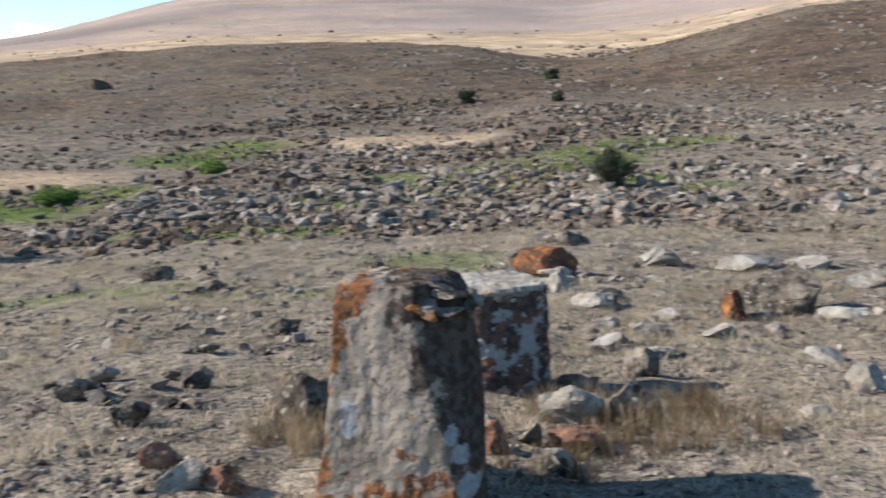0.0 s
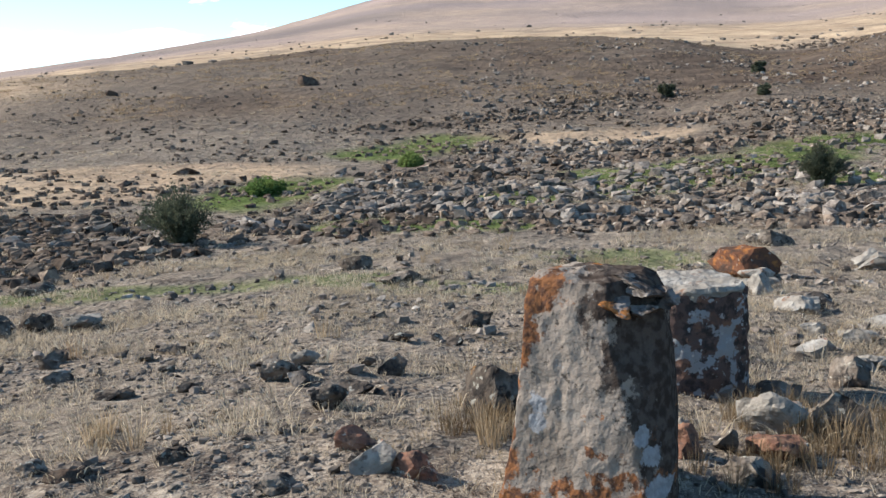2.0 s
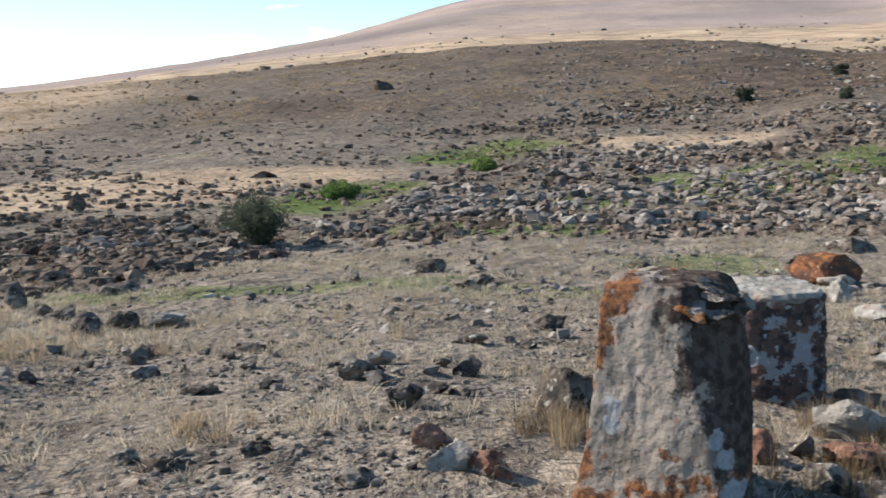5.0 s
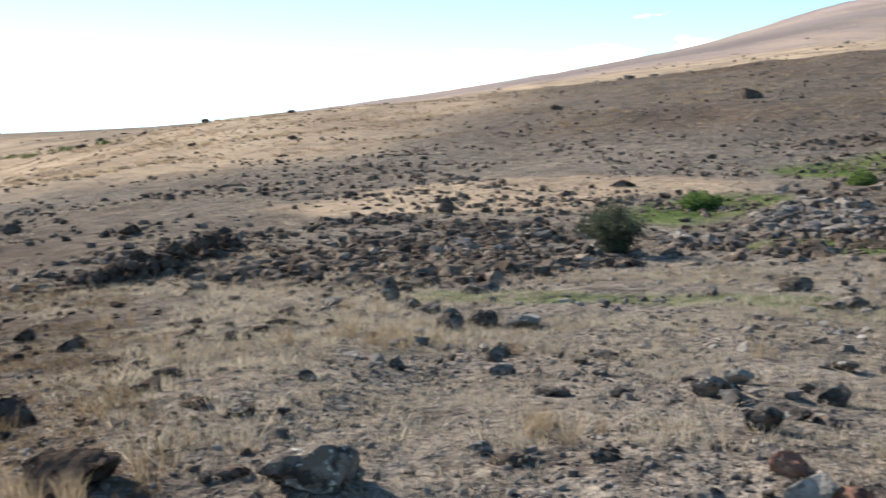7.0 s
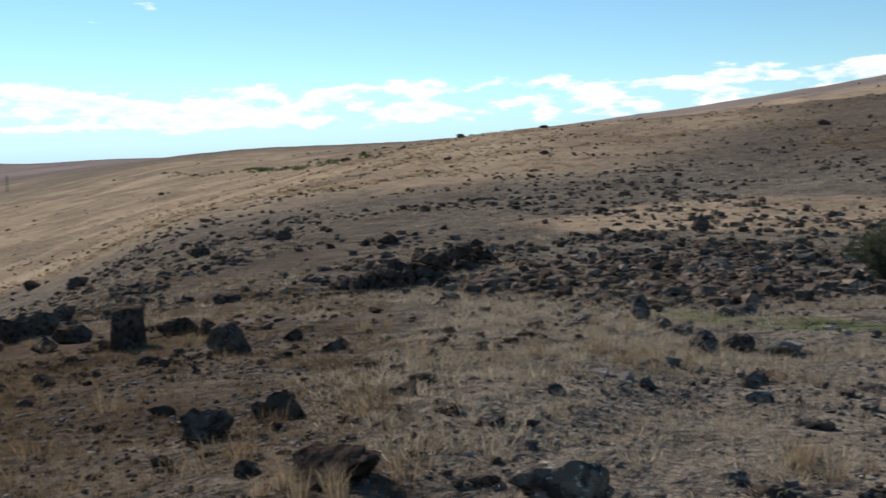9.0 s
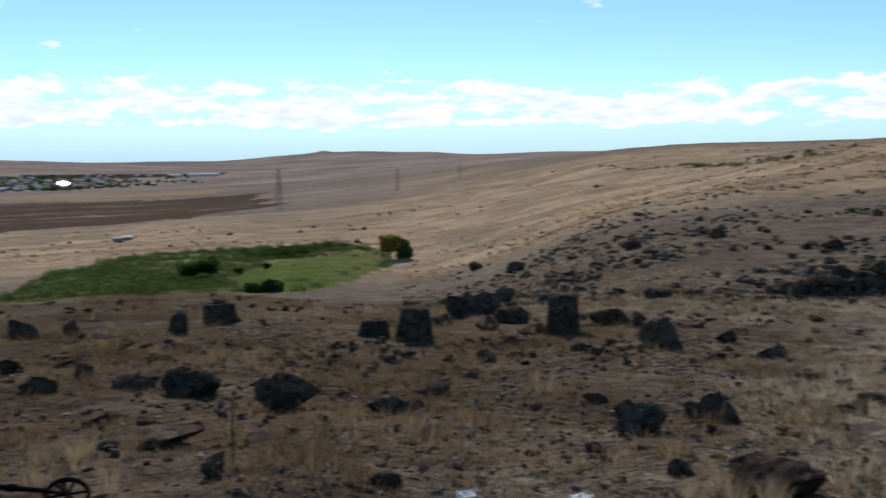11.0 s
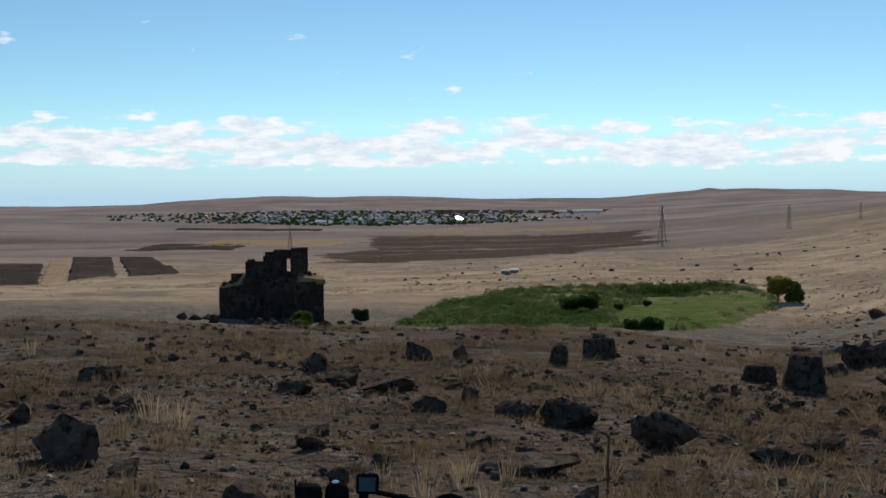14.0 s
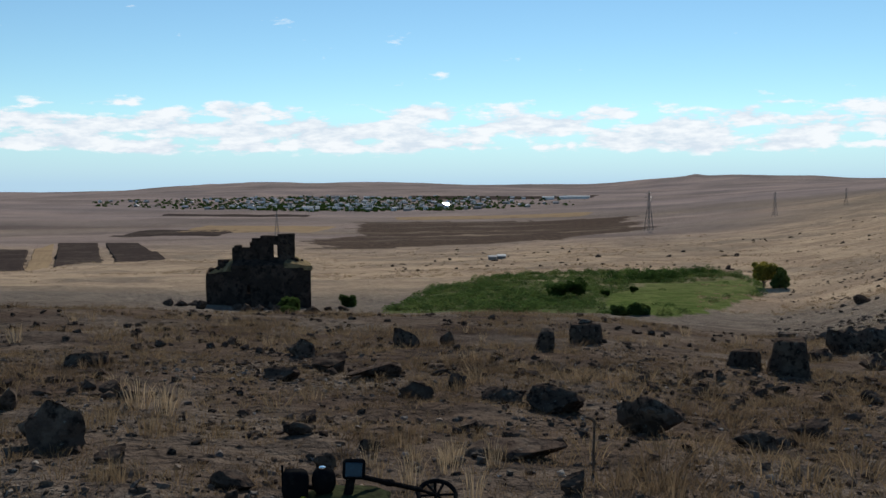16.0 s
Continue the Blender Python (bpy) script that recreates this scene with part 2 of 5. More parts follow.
TURF_ROOF = material("turf_on_roof", (0.27, 0.20, 0.11), (((0.13, 0.10, 0.06), 2.2, 0.5, 0.62),), bumps=((5, 0.8), (20, 0.7)))
STRAW_BLADE = material("dry_grass_blades", (0.42, 0.345, 0.25), (((0.28, 0.225, 0.16), 0.7, 0.48, 0.62),), bumps=(), vary=0.35, island=True, thin=0.45)
TALL_STRAW = material("straw_stalks", (0.33, 0.245, 0.155), (((0.22, 0.145, 0.085), 1.1, 0.5, 0.62),), bumps=(), vary=0.3, island=True, thin=0.45)
# brown grass, its tone also lowered to paint shade
BROWN_BLADE = material("brown_grass_blades", (0.20, 0.142, 0.085), (((0.12, 0.082, 0.050), 0.7, 0.46, 0.6),), bumps=(), vary=0.35, island=True, thin=0.45)
GREEN_BLADE = material("green_grass_blades", (0.090, 0.118, 0.040), (((0.15, 0.155, 0.06), 0.8, 0.48, 0.62),), bumps=(), vary=0.3, island=True, thin=0.45)
LEAF = material("olive_leaves", (0.066, 0.073, 0.048), (((0.105, 0.112, 0.072), 3, 0.5, 0.62),), bumps=(), vary=0.35, island=True, thin=0.35)
LEAF_GREEN = material("green_leaves", (0.085, 0.130, 0.038), (((0.15, 0.180, 0.060), 0.25, 0.48, 0.62),), bumps=(), vary=0.4, island=True, thin=0.35)
LEAF_YELLOW = material("yellowing_leaves", (0.33, 0.27, 0.06), (((0.20, 0.19, 0.05), 0.9, 0.5, 0.62),), bumps=(), vary=0.35, island=True, thin=0.35)
LEAF_DARK = material("dark_green_leaves", (0.045, 0.080, 0.022), (((0.08, 0.12, 0.03), 0.9, 0.5, 0.62),), bumps=(), vary=0.35, island=True, thin=0.35)
BARK = material("grey_bark", (0.13, 0.10, 0.08), (((0.07, 0.055, 0.045), 9, 0.5, 0.6),), bumps=((30, 0.7),))
CLOD = material("dry_clods", (0.175, 0.145, 0.120), (((0.26, 0.22, 0.18), 6, 0.48, 0.62), ((0.10, 0.08, 0.066), 15, 0.5, 0.62)), bumps=((60, 0.6),), vary=0.3, island=True)
PLOUGHED = material("ploughed_earth", (0.060, 0.046, 0.040), (((0.095, 0.075, 0.06), 0.05, 0.5, 0.62), ((0.04, 0.032, 0.03), 0.5, 0.5, 0.62)), bumps=((0.8, 0.6),))
STUBBLE = material("straw_stubble", (0.30, 0.215, 0.13), (((0.24, 0.165, 0.105), 0.06, 0.5, 0.62),), bumps=((0.8, 0.5),))
HOUSE_WALL = material("pale_house_plaster", (0.30, 0.275, 0.25), (((0.22, 0.19, 0.17), 0.1, 0.5, 0.62),), bumps=(), vary=0.35)
HOUSE_ROOF = material("weathered_sheet_roof", (0.42, 0.41, 0.40), (((0.25, 0.22, 0.20), 0.05, 0.5, 0.62),), rough=0.75, bumps=(), vary=0.5)
SHED_WHITE = material("whitewashed_shed", (0.72, 0.71, 0.69), (((0.55, 0.54, 0.52), 0.1, 0.5, 0.6),), bumps=(), vary=0.1)
TIN = material("polished_tin", (0.85, 0.85, 0.86), rough=0.12, metal=1.0, bumps=())
STEEL = material("galvanised_steel", (0.16, 0.16, 0.165), (((0.10, 0.095, 0.09), 0.5, 0.5, 0.6),), rough=0.5, metal=0.6, bumps=())
BLACK = material("black_plastic", (0.010, 0.010, 0.011), (((0.018, 0.017, 0.016), 30, 0.5, 0.62),), rough=0.82, bumps=((200, 0.15),))
GLASS = material("display_glass", (0.012, 0.035, 0.055), (((0.02, 0.06, 0.09), 25, 0.5, 0.6),), rough=0.3, bumps=())
OLIVE = material("olive_canvas", (0.045, 0.050, 0.026), (((0.028, 0.030, 0.018), 14, 0.5, 0.6),), bumps=((220, 0.5), (12, 0.4)))
YELLOW = material("yellow_webbing", (0.42, 0.36, 0.03), (((0.30, 0.25, 0.03), 40, 0.5, 0.6),), bumps=((260, 0.4),))
CHROME = material("bright_chrome", (0.9, 0.9, 0.9), rough=0.08, metal=1.0, bumps=())
WOOD = material("weathered_stake_wood", (0.12, 0.085, 0.06), (((0.07, 0.05, 0.04), 30, 0.5, 0.6),), bumps=((60, 0.6),))
LITTER = material("white_paper_litter", (0.75, 0.74, 0.72), (((0.6, 0.58, 0.55), 20, 0.5, 0.6),), bumps=((30, 0.4),))


# ---- land ----
RINGS = (0.3, 4.5, 9, 16, 24, 40, 70, 130, 190, 320, 600, 1100, 2200, 4800)
LAND = (
    (-100, (0, 0.05, -0.1, -0.3, -0.4, 0.2, 2.5, 7, 9, 14, 26, 45, 80, 150)),
    (-60, (0, 0, -0.3, -0.6, -0.7, 0, 2.5, 9, 13, 22, 45, 80, 150, 300)),
    (-22, (0, -0.1, -0.58, -1, -1.31, -0.82, 1.67, 11.3, 15.1, 26.7, 56.9, 125.3, 249.1, 541.5)),
    (-13, (0, -0.17, -0.64, -1.02, -1.21, -0.79, 1.24, 7.6, 9.6, 20.1, 47.4, 109, 205.5, 419.4)),
    (-8, (0, -0.19, -0.65, -1.01, -1.2, -0.72, 1.5, 5.7, 9, 19, 43.3, 100.2, 228.5, 444.7)),
    (-1, (0, -0.16, -0.5, -1.06, -1.25, -0.85, 1.04, 8.4, 10.7, 20.8, 46.2, 111.6, 239.5, 442.2)),
    (11, (0, -0.15, -0.47, -1.01, -1.24, -1.09, 1.23, 9.3, 12, 22, 48.4, 114.4, 239.2, 454.7)),
    (22, (0, -0.08, -0.43, -1.07, -1.38, -0.93, 1.59, 7.9, 10.2, 18.1, 39.7, 78.6, 155.7, 314.3)),
    (36, (0, -0.1, -0.43, -1.04, -1.26, -0.87, 0.9, 5.6, 7, 11.4, 22.7, 42.7, 69.8, 116.1)),
    (50, (0, 0, -0.28, -0.96, -1.26, -1.09, -0.03, 3.42, 3.94, 5.9, 10.3, 19.4, 33.8, 63.4)),
    (64, (0, 0.05, -0.36, -0.96, -1.45, -1.8, -2.14, -3.17, -3.16, -1.59, 4.5, 10.6, 16.1, 24.8)),
    (78, (0, 0.03, -0.39, -1.12, -2.05, -4.29, -7.7, -10.5, -12.3, -15.5, -19, -21.5, -20.0, 6.0)),
    (89, (0, 0.15, -0.3, -0.9, -1.66, -3.96, -7.4, -10.8, -13.9, -19.4, -28.9, -40.6, -46.4, -20.0)),
    (104, (0, 0.15, -0.3, -0.88, -1.58, -3.86, -7.5, -11.5, -15.2, -21.6, -32.8, -46.2, -53.6, -2.14)),
    (119, (0, 0.26, -0.15, -0.67, -1.2, -3.17, -6, -10.6, -14.5, -21.5, -31.7, -45.7, -48.8, -44.1)),
    (160, (0, 0.1, 0, -0.3, -0.7, -2, -4.5, -8.5, -11, -15, -19, -22, -18, 5)),
    (210, (0, 0.05, 0.1, 0.1, 0, -0.4, -1, -2, -3, -5, -8, -10, 0, 20)),
)


def hermite(xs, ys, x):
    """A smooth curve through the knots, for an array of x; ys may carry more columns."""
    xs, ys, x = np.asarray(xs, float), np.asarray(ys, float), np.clip(x, xs[0], xs[-1])
    step = np.diff(xs)
    slope = np.diff(ys, axis=0) / step.reshape(-1, *[1] * (ys.ndim - 1))
    tang = np.concatenate([slope[:1], (slope[:-1] + slope[1:]) / 2, slope[-1:]])
    tang[1:-1] = np.where(slope[:-1] * slope[1:] > 0, np.sign(slope[1:]) * np.minimum(abs(tang[1:-1]), 2.5 * np.minimum(abs(slope[:-1]), abs(slope[1:]))), 0)
    i = np.clip(np.searchsorted(xs, x, side="right") - 1, 0, len(xs) - 2)
    h = step[i]
    s = (x - xs[i]) / h
    k = (...,) + (None,) * (ys.ndim - 1)
    s, h = s[k], h[k]
    return (2 * s**3 - 3 * s**2 + 1) * ys[i] + (s**3 - 2 * s**2 + s) * h * tang[i] + (3 * s**2 - 2 * s**3) * ys[i + 1] + (s**3 - s**2) * h * tang[i + 1]


# the sheet of land: bearings (degrees left of north) by rings round the hump where the walker stands
BEAR = np.concatenate([np.arange(-180, -36, 4.0), np.arange(-36, 132, 0.25), np.arange(132, 180.1, 4.0)])
RING = np.exp(np.linspace(math.log(0.3), math.log(4800), 400))
knots = [a for a, _ in LAND]
rows = np.array([z for _, z in LAND], float)
knots = [knots[-2] - 360, knots[-1] - 360] + knots + [knots[0] + 360, knots[1] + 360]
rows = np.concatenate([rows[-2:], rows, rows[:2]])
byring = hermite(knots, rows, BEAR)
LAY = hermite(np.log(RINGS), byring.T, np.log(RING)).T


def ground(x, y):
    """Height of the land at a place."""
    b = math.degrees(math.atan2(-x, y))
    r = max(0.31, math.hypot(x, y))
    v = (math.log(r) - math.log(0.3)) / (math.log(4800) - math.log(0.3)) * (len(RING) - 1)
    j = min(int(v), len(RING) - 2)
    i = min(max(int(np.searchsorted(BEAR, b, side="right")) - 1, 0), len(BEAR) - 2)
    u, v = (b - BEAR[i]) / (BEAR[i + 1] - BEAR[i]), v - j
    return float((LAY[i, j] * (1 - u) + LAY[i + 1, j] * u) * (1 - v) + (LAY[i, j + 1] * (1 - u) + LAY[i + 1, j + 1] * u) * v)

# lie of the land: micro relief on the sheet
uu, vv = np.meshgrid(np.radians(BEAR), RING, indexing="ij")
GX, GY = -np.sin(uu) * vv, np.cos(uu) * vv


def waves(x, y, size, seed, octaves=3):
    """Smooth value noise over arrays, about -1 to 1."""
    rng = np.random.default_rng(seed)
    table = rng.uniform(-1, 1, (256, 256))
    total, amp = np.zeros_like(x), 0.0
    for o in range(octaves):
        k = 2.0**o / size
        px, py = x * k + 17.3 * o, y * k - 9.1 * o
        ix, iy = np.floor(px).astype(int), np.floor(py).astype(int)
        fx, fy = px - ix, py - iy
        fx, fy = fx * fx * (3 - 2 * fx), fy * fy * (3 - 2 * fy)
        a, b, c, d = table[ix % 256, iy % 256], table[(ix + 1) % 256, iy % 256], table[ix % 256, (iy + 1) % 256], table[(ix + 1) % 256, (iy + 1) % 256]
        total += 0.5**o * ((a * (1 - fx) + b * fx) * (1 - fy) + (c * (1 - fx) + d * fx) * fy)
        amp += 0.5**o
    return total / amp * 1.6


def step(v, a, b):
    s = np.clip((v - a) / (b - a), 0, 1)
    return s * s * (3 - 2 * s)


LAY += 0.030 * waves(GX, GY, 0.45, 1) * step(vv, 0.8, 2) * (1 - step(vv, 14, 26))
LAY += 0.055 * waves(GX, GY, 2.0, 2) * step(vv, 2.5, 7) * (1 - step(vv, 60, 120))
LAY += 0.26 * waves(GX, GY, 7.0, 3, 4) * step(vv, 26, 60)
LAY += 0.9 * waves(GX, GY, 45.0, 4) * step(vv, 150, 320)
LAY += 2.2 * waves(GX, GY, 260.0, 5) * step(vv, 500, 1300)
LAY -= 0.014 * vv * step(vv, 1250, 2600) * step(np.degrees(uu), 16, 24) * (1 - step(np.degrees(uu), 52, 62))
LAY += 11 * np.abs(waves(GX, GY, 800.0, 6)) * step(vv, 3600, 4700) * step(np.degrees(uu), 55, 70)
DEG = np.degrees(uu)
LAY += 24 * waves(GX, GY, 650.0, 28, 4) * step(vv, 1700, 2800) * (1 - step(DEG, 38, 50))


def far_hill(bearing, wide, height):
    """A low hill on the far rim of the plain."""
    LAY[:] += height * np.exp(-(((DEG - bearing) / wide) ** 2)) * step(vv, 3300, 4500)


far_hill(84.2, 2.6, 22)
far_hill(80.0, 3.2, 26)
far_hill(75.6, 1.6, 10)
far_hill(82.0, 0.5, 9)


def strip(x0, y0, x1, y1, wide):
    """1 on a strip of land from one point to another, fading over its edge."""
    dx, dy = x1 - x0, y1 - y0
    wob = 0.35 * wide * waves(GX, GY, wide * 1.2, 8)
    s = np.clip(((GX - x0) * dx + (GY - y0) * dy) / (dx * dx + dy * dy + 1e-6), 0, 1)
    return 1 - step(np.hypot(GX - x0 - s * dx, GY - y0 - s * dy) + wob, wide * 0.55, wide * 1.05)


def inside(corners, soft=0.0):
    """1 inside a polygon of the plan, with an uneven edge."""
    x, y = GX + soft * waves(GX, GY, soft * 4 + 1, 9), GY + soft * waves(GX, GY, soft * 4 + 1, 10)
    hit = np.zeros_like(x, bool)
    for (ax, ay), (bx, by) in zip(corners, corners[1:] + corners[:1]):
        hit ^= ((ay > y) != (by > y)) & (x < (bx - ax) * (y - ay) / (by - ay + 1e-9) + ax)
    return hit.astype(float)


# stones and patches by their place in the plan: x, y, width, height; strips: from, to, half width
STELE_STONES = ((0.98, 15.91, 0.28, 0.19), (0.86, 5.21, 0.31, 0.27), (0.69, 6.24, 0.29, 0.15), (0.24, 4.72, 0.12, 0.12), (0.32, 4.35, 0.26, 0.11), (1.23, 6.76, 0.26, 0.22), (-0.98, 5.23, 0.36, 0.30), (2.23, 17.61, 0.62, 0.26), (1.69, 11.02, 0.60, 0.17), (1.95, 18.06, 0.42, 0.15))
PALE_STONES = ((0.50, 5.09, 0.35, 0.24), (0.03, 5.18, 0.11, 0.07), (1.52, 7.58, 0.17, 0.11), (1.29, 11.91, 0.28, 0.26), (1.50, 10.64, 0.46, 0.18), (1.45, 9.35, 0.24, 0.14), (1.23, 8.19, 0.25, 0.14), (3.13, 14.31, 0.59, 0.25), (3.72, 9.25, 0.47, 0.14), (4.15, 13.68, 0.81, 0.23), (2.14, 9.84, 0.27, 0.15), (1.70, 8.73, 0.24, 0.16), (4.86, 11.37, 0.44, 0.22), (2.70, 7.09, 0.32, 0.14), (5.0, 13.56, 0.64, 0.16), (1.88, 5.15, 0.19, 0.07), (2.25, 8.41, 0.30, 0.15), (1.33, 12.4, 0.44, 0.18), (2.44, 5.81, 0.25, 0.18), (1.56, 7.68, 0.28, 0.12), (1.41, 13.41, 0.48, 0.16), (3.09, 14.62, 0.53, 0.26), (1.48, 9.63, 0.29, 0.12), (1.75, 8.97, 0.33, 0.11), (-1.36, 4.02, 0.20, 0.13), (-2.58, 6.61, 0.21, 0.13), (-5.92, 9.16, 0.38, 0.18), (-4.36, 6.26, 0.18, 0.09))
RED_STONES = ((0.47, 4.66, 0.28, 0.13), (0.04, 4.54, 0.16, 0.17), (-1.18, 4.05, 0.20, 0.11), (-1.54, 4.37, 0.20, 0.12))
MID_STONES = ((-2.58, 6.07, 0.24, 0.16), (-2.45, 6.11, 0.12, 0.12), (-2.88, 6.64, 0.17, 0.09), (-1.89, 6.49, 0.20, 0.15), (-2.09, 7.63, 0.19, 0.09), (-2.12, 6.66, 0.13, 0.08), (-1.66, 7.71, 0.14, 0.08), (-1.83, 7.84, 0.11, 0.07), (-1.89, 5.06, 0.21, 0.16), (-1.91, 5.67, 0.22, 0.09), (-1.73, 5.73, 0.18, 0.07), (-1.74, 3.82, 0.21, 0.08), (-1.67, 8.67, 0.37, 0.17), (-4.52, 14.68, 0.54, 0.23), (-3.35, 12.84, 0.62, 0.17), (-8.87, 12.75, 0.54, 0.18))
LEFT_STONES = ((-6.43, 9.13, 0.33, 0.23), (-6.95, 9.28, 0.27, 0.18), (-4.91, 7.12, 0.16, 0.11), (-3.57, 5.70, 0.20, 0.06), (-3.65, 6.55, 0.13, 0.07), (-2.40, 4.18, 0.16, 0.06), (-3.01, 3.92, 0.15, 0.07), (-2.81, 3.94, 0.18, 0.07), (-7.94, 16.60, 0.27, 0.09), (-5.44, 13.72, 0.17, 0.09), (-1.26, 15.71, 0.28, 0.11))
ROW_STONES = ((-9.49, 11.20, 0.27, 0.36), (-8.48, 10.35, 0.31, 0.20), (-7.65, 9.75, 0.25, 0.17), (-6.60, 8.68, 0.29, 0.21), (-6.54, 9.22, 0.31, 0.21), (-5.97, 9.27, 0.34, 0.14), (-8.93, 12.62, 0.41, 0.16), (-10.15, 10.61, 0.34, 0.13), (-4.92, 5.63, 0.13, 0.09), (-4.87, 6.97, 0.18, 0.13), (-4.35, 6.19, 0.23, 0.08), (-3.59, 5.63, 0.18, 0.07), (-4.88, 4.61, 0.14, 0.08), (-4.46, 3.60, 0.17, 0.07), (-4.33, 3.77, 0.14, 0.06), (-3.98, 3.40, 0.14, 0.06))
SLOPE_STONES = ((-5.40, 3.69, 0.15, 0.10), (-4.83, 3.56, 0.16, 0.06), (-5.91, 4.23, 0.21, 0.09), (-8.86, 5.39, 0.27, 0.14), (-10.66, 5.95, 0.25, 0.16), (-5.79, 2.98, 0.27, 0.18), (-3.65, 2.81, 0.17, 0.06), (-3.04, 3.95, 0.12, 0.06), (-2.80, 3.85, 0.18, 0.06), (-2.42, 4.16, 0.15, 0.07), (-6.80, 4.66, 0.14, 0.07), (-7.38, 4.74, 0.20, 0.07), (-7.03, 5.83, 0.13, 0.09), (-6.94, 6.06, 0.13, 0.06), (-8.16, 6.23, 0.21, 0.08), (-8.06, 7.46, 0.26, 0.09))
BIG_BOULDERS = ((-4.02, 2.23, 0.42, 0.29), (-3.21, 2.88, 0.50, 0.22))
HILL_STONES = ((-19.22, 26.25, 0.56, 0.60), (-25.98, 18.72, 0.55, 0.33), (-26.68, 18.34, 0.37, 0.22), (-22.81, 19.73, 0.52, 0.24), (-33.50, 19.26, 0.67, 0.36), (-57.22, 58.08, 0.75, 0.37), (-43.26, 76.98, 0.91, 0.51), (-26.42, 78.46, 1.72, 0.86), (-17.51, 35.98, 1.15, 0.28), (-18.40, 32.92, 0.65, 0.22), (-26.40, 29.67, 0.69, 0.27), (-30.21, 35.69, 0.54, 0.22), (-66.45, 55.43, 0.70, 0.30))
GRAVE_STONES = ((-17.51, 4.69, 0.63, 0.42), (-20.99, 6.62, 0.51, 0.38), (-14.93, 4.70, 0.56, 0.27), (-13.74, 3.93, 0.33, 0.21), (-12.27, 4.49, 0.24, 0.17), (-12.58, 4.25, 0.47, 0.15), (-13.33, 5.63, 0.58, 0.29), (-13.05, 5.95, 0.33, 0.25), (-9.91, 4.71, 0.46, 0.33), (-12.71, 6.66, 0.33, 0.12), (-12.95, 2.11, 0.35, 0.23), (-6.76, 1.03, 0.26, 0.13), (-6.93, 1.21, 0.16, 0.08), (-7.59, 1.56, 0.21, 0.10))
GRAVE_STONES_FAR = ((-8.12, -0.33, 0.33, 0.21), (-5.50, 2.30, 0.32, 0.19), (-5.77, 2.96, 0.17, 0.16), (-6.01, 2.93, 0.16, 0.12), (-10.14, 2.80, 0.22, 0.12), (-6.75, 2.55, 0.19, 0.09), (-8.66, 2.17, 0.15, 0.08), (-4.81, 0.61, 0.17, 0.07), (-4.48, 1.99, 0.13, 0.08), (-5.25, 1.89, 0.13, 0.06), (-5.45, 3.64, 0.15, 0.08), (-4.89, 3.57, 0.14, 0.05), (-26.20, 19.00, 0.56, 0.34), (-33.50, 15.75, 0.77, 0.34), (-33.84, 19.42, 0.67, 0.27), (-69.20, 20.58, 1.25, 0.58), (-47.99, 16.28, 1.05, 0.58))
PLAIN_STONES = ((-13.80, -2.30, 0.38, 0.27), (-14.21, -1.77, 0.21, 0.23), (-12.14, -3.36, 0.28, 0.23), (-10.67, -2.69, 0.38, 0.21), (-9.61, -2.90, 0.35, 0.15), (-10.17, -2.11, 0.59, 0.15), (-9.53, -1.19, 0.17, 0.15), (-8.68, -1.46, 0.30, 0.14), (-8.04, -0.25, 0.42, 0.21), (-8.55, -0.70, 0.37, 0.14), (-6.81, -0.84, 0.19, 0.08), (-6.44, -0.51, 0.18, 0.08), (-5.08, -2.54, 0.16, 0.09), (-4.67, -2.25, 0.20, 0.07), (-4.73, -1.76, 0.21, 0.10), (-7.23, -4.37, 0.17, 0.17))
PLAIN_STONES_B = ((-8.20, -3.85, 0.15, 0.09), (-8.44, -4.11, 0.19, 0.12), (-10.17, -5.17, 0.45, 0.16), (-13.80, -4.82, 0.30, 0.13), (-6.22, -1.85, 0.18, 0.09), (-7.23, -2.05, 0.15, 0.08), (-5.45, -1.50, 0.13, 0.10), (-5.83, -1.33, 0.12, 0.07), (-7.09, -1.62, 0.24, 0.06), (-7.39, -2.56, 0.13, 0.05), (-4.92, -0.19, 0.12, 0.10), (-15.57, 3.72, 0.37, 0.18), (-17.68, 5.16, 0.63, 0.42), (-25.08, 6.88, 0.60, 0.30), (-7.74, 1.59, 0.27, 0.12), (-6.78, 1.01, 0.30, 0.13), (-7.09, 1.29, 0.15, 0.07))
BIG_DARK = ((-5.40, -3.02, 0.32, 0.27), (-6.96, 0.36, 0.44, 0.27))
GREEN = ((-7.0, 23.0, -3.2, 21.6, 1.4), (-2.9, 28.0, 0.2, 32.3, 2.5), (0.2, 33.3, 5.7, 37.5, 3.0), (5.9, 31.3, 6.5, 29.2, 2.0), (-12.2, 28.1, -11.9, 33.5, 2.4), (-12.1, 45.8, -9.9, 51.8, 3.0), (-9.3, 12.4, -5.9, 13.0, 0.9), (-5.4, 13.7, -2.1, 12.1, 0.8), (-1.4, 16.5, 0.1, 16.1, 1.2), (6.7, 39.7, 10.0, 44.1, 3.0), (-0.3, 30.5, 4.7, 33.5, 2.4))
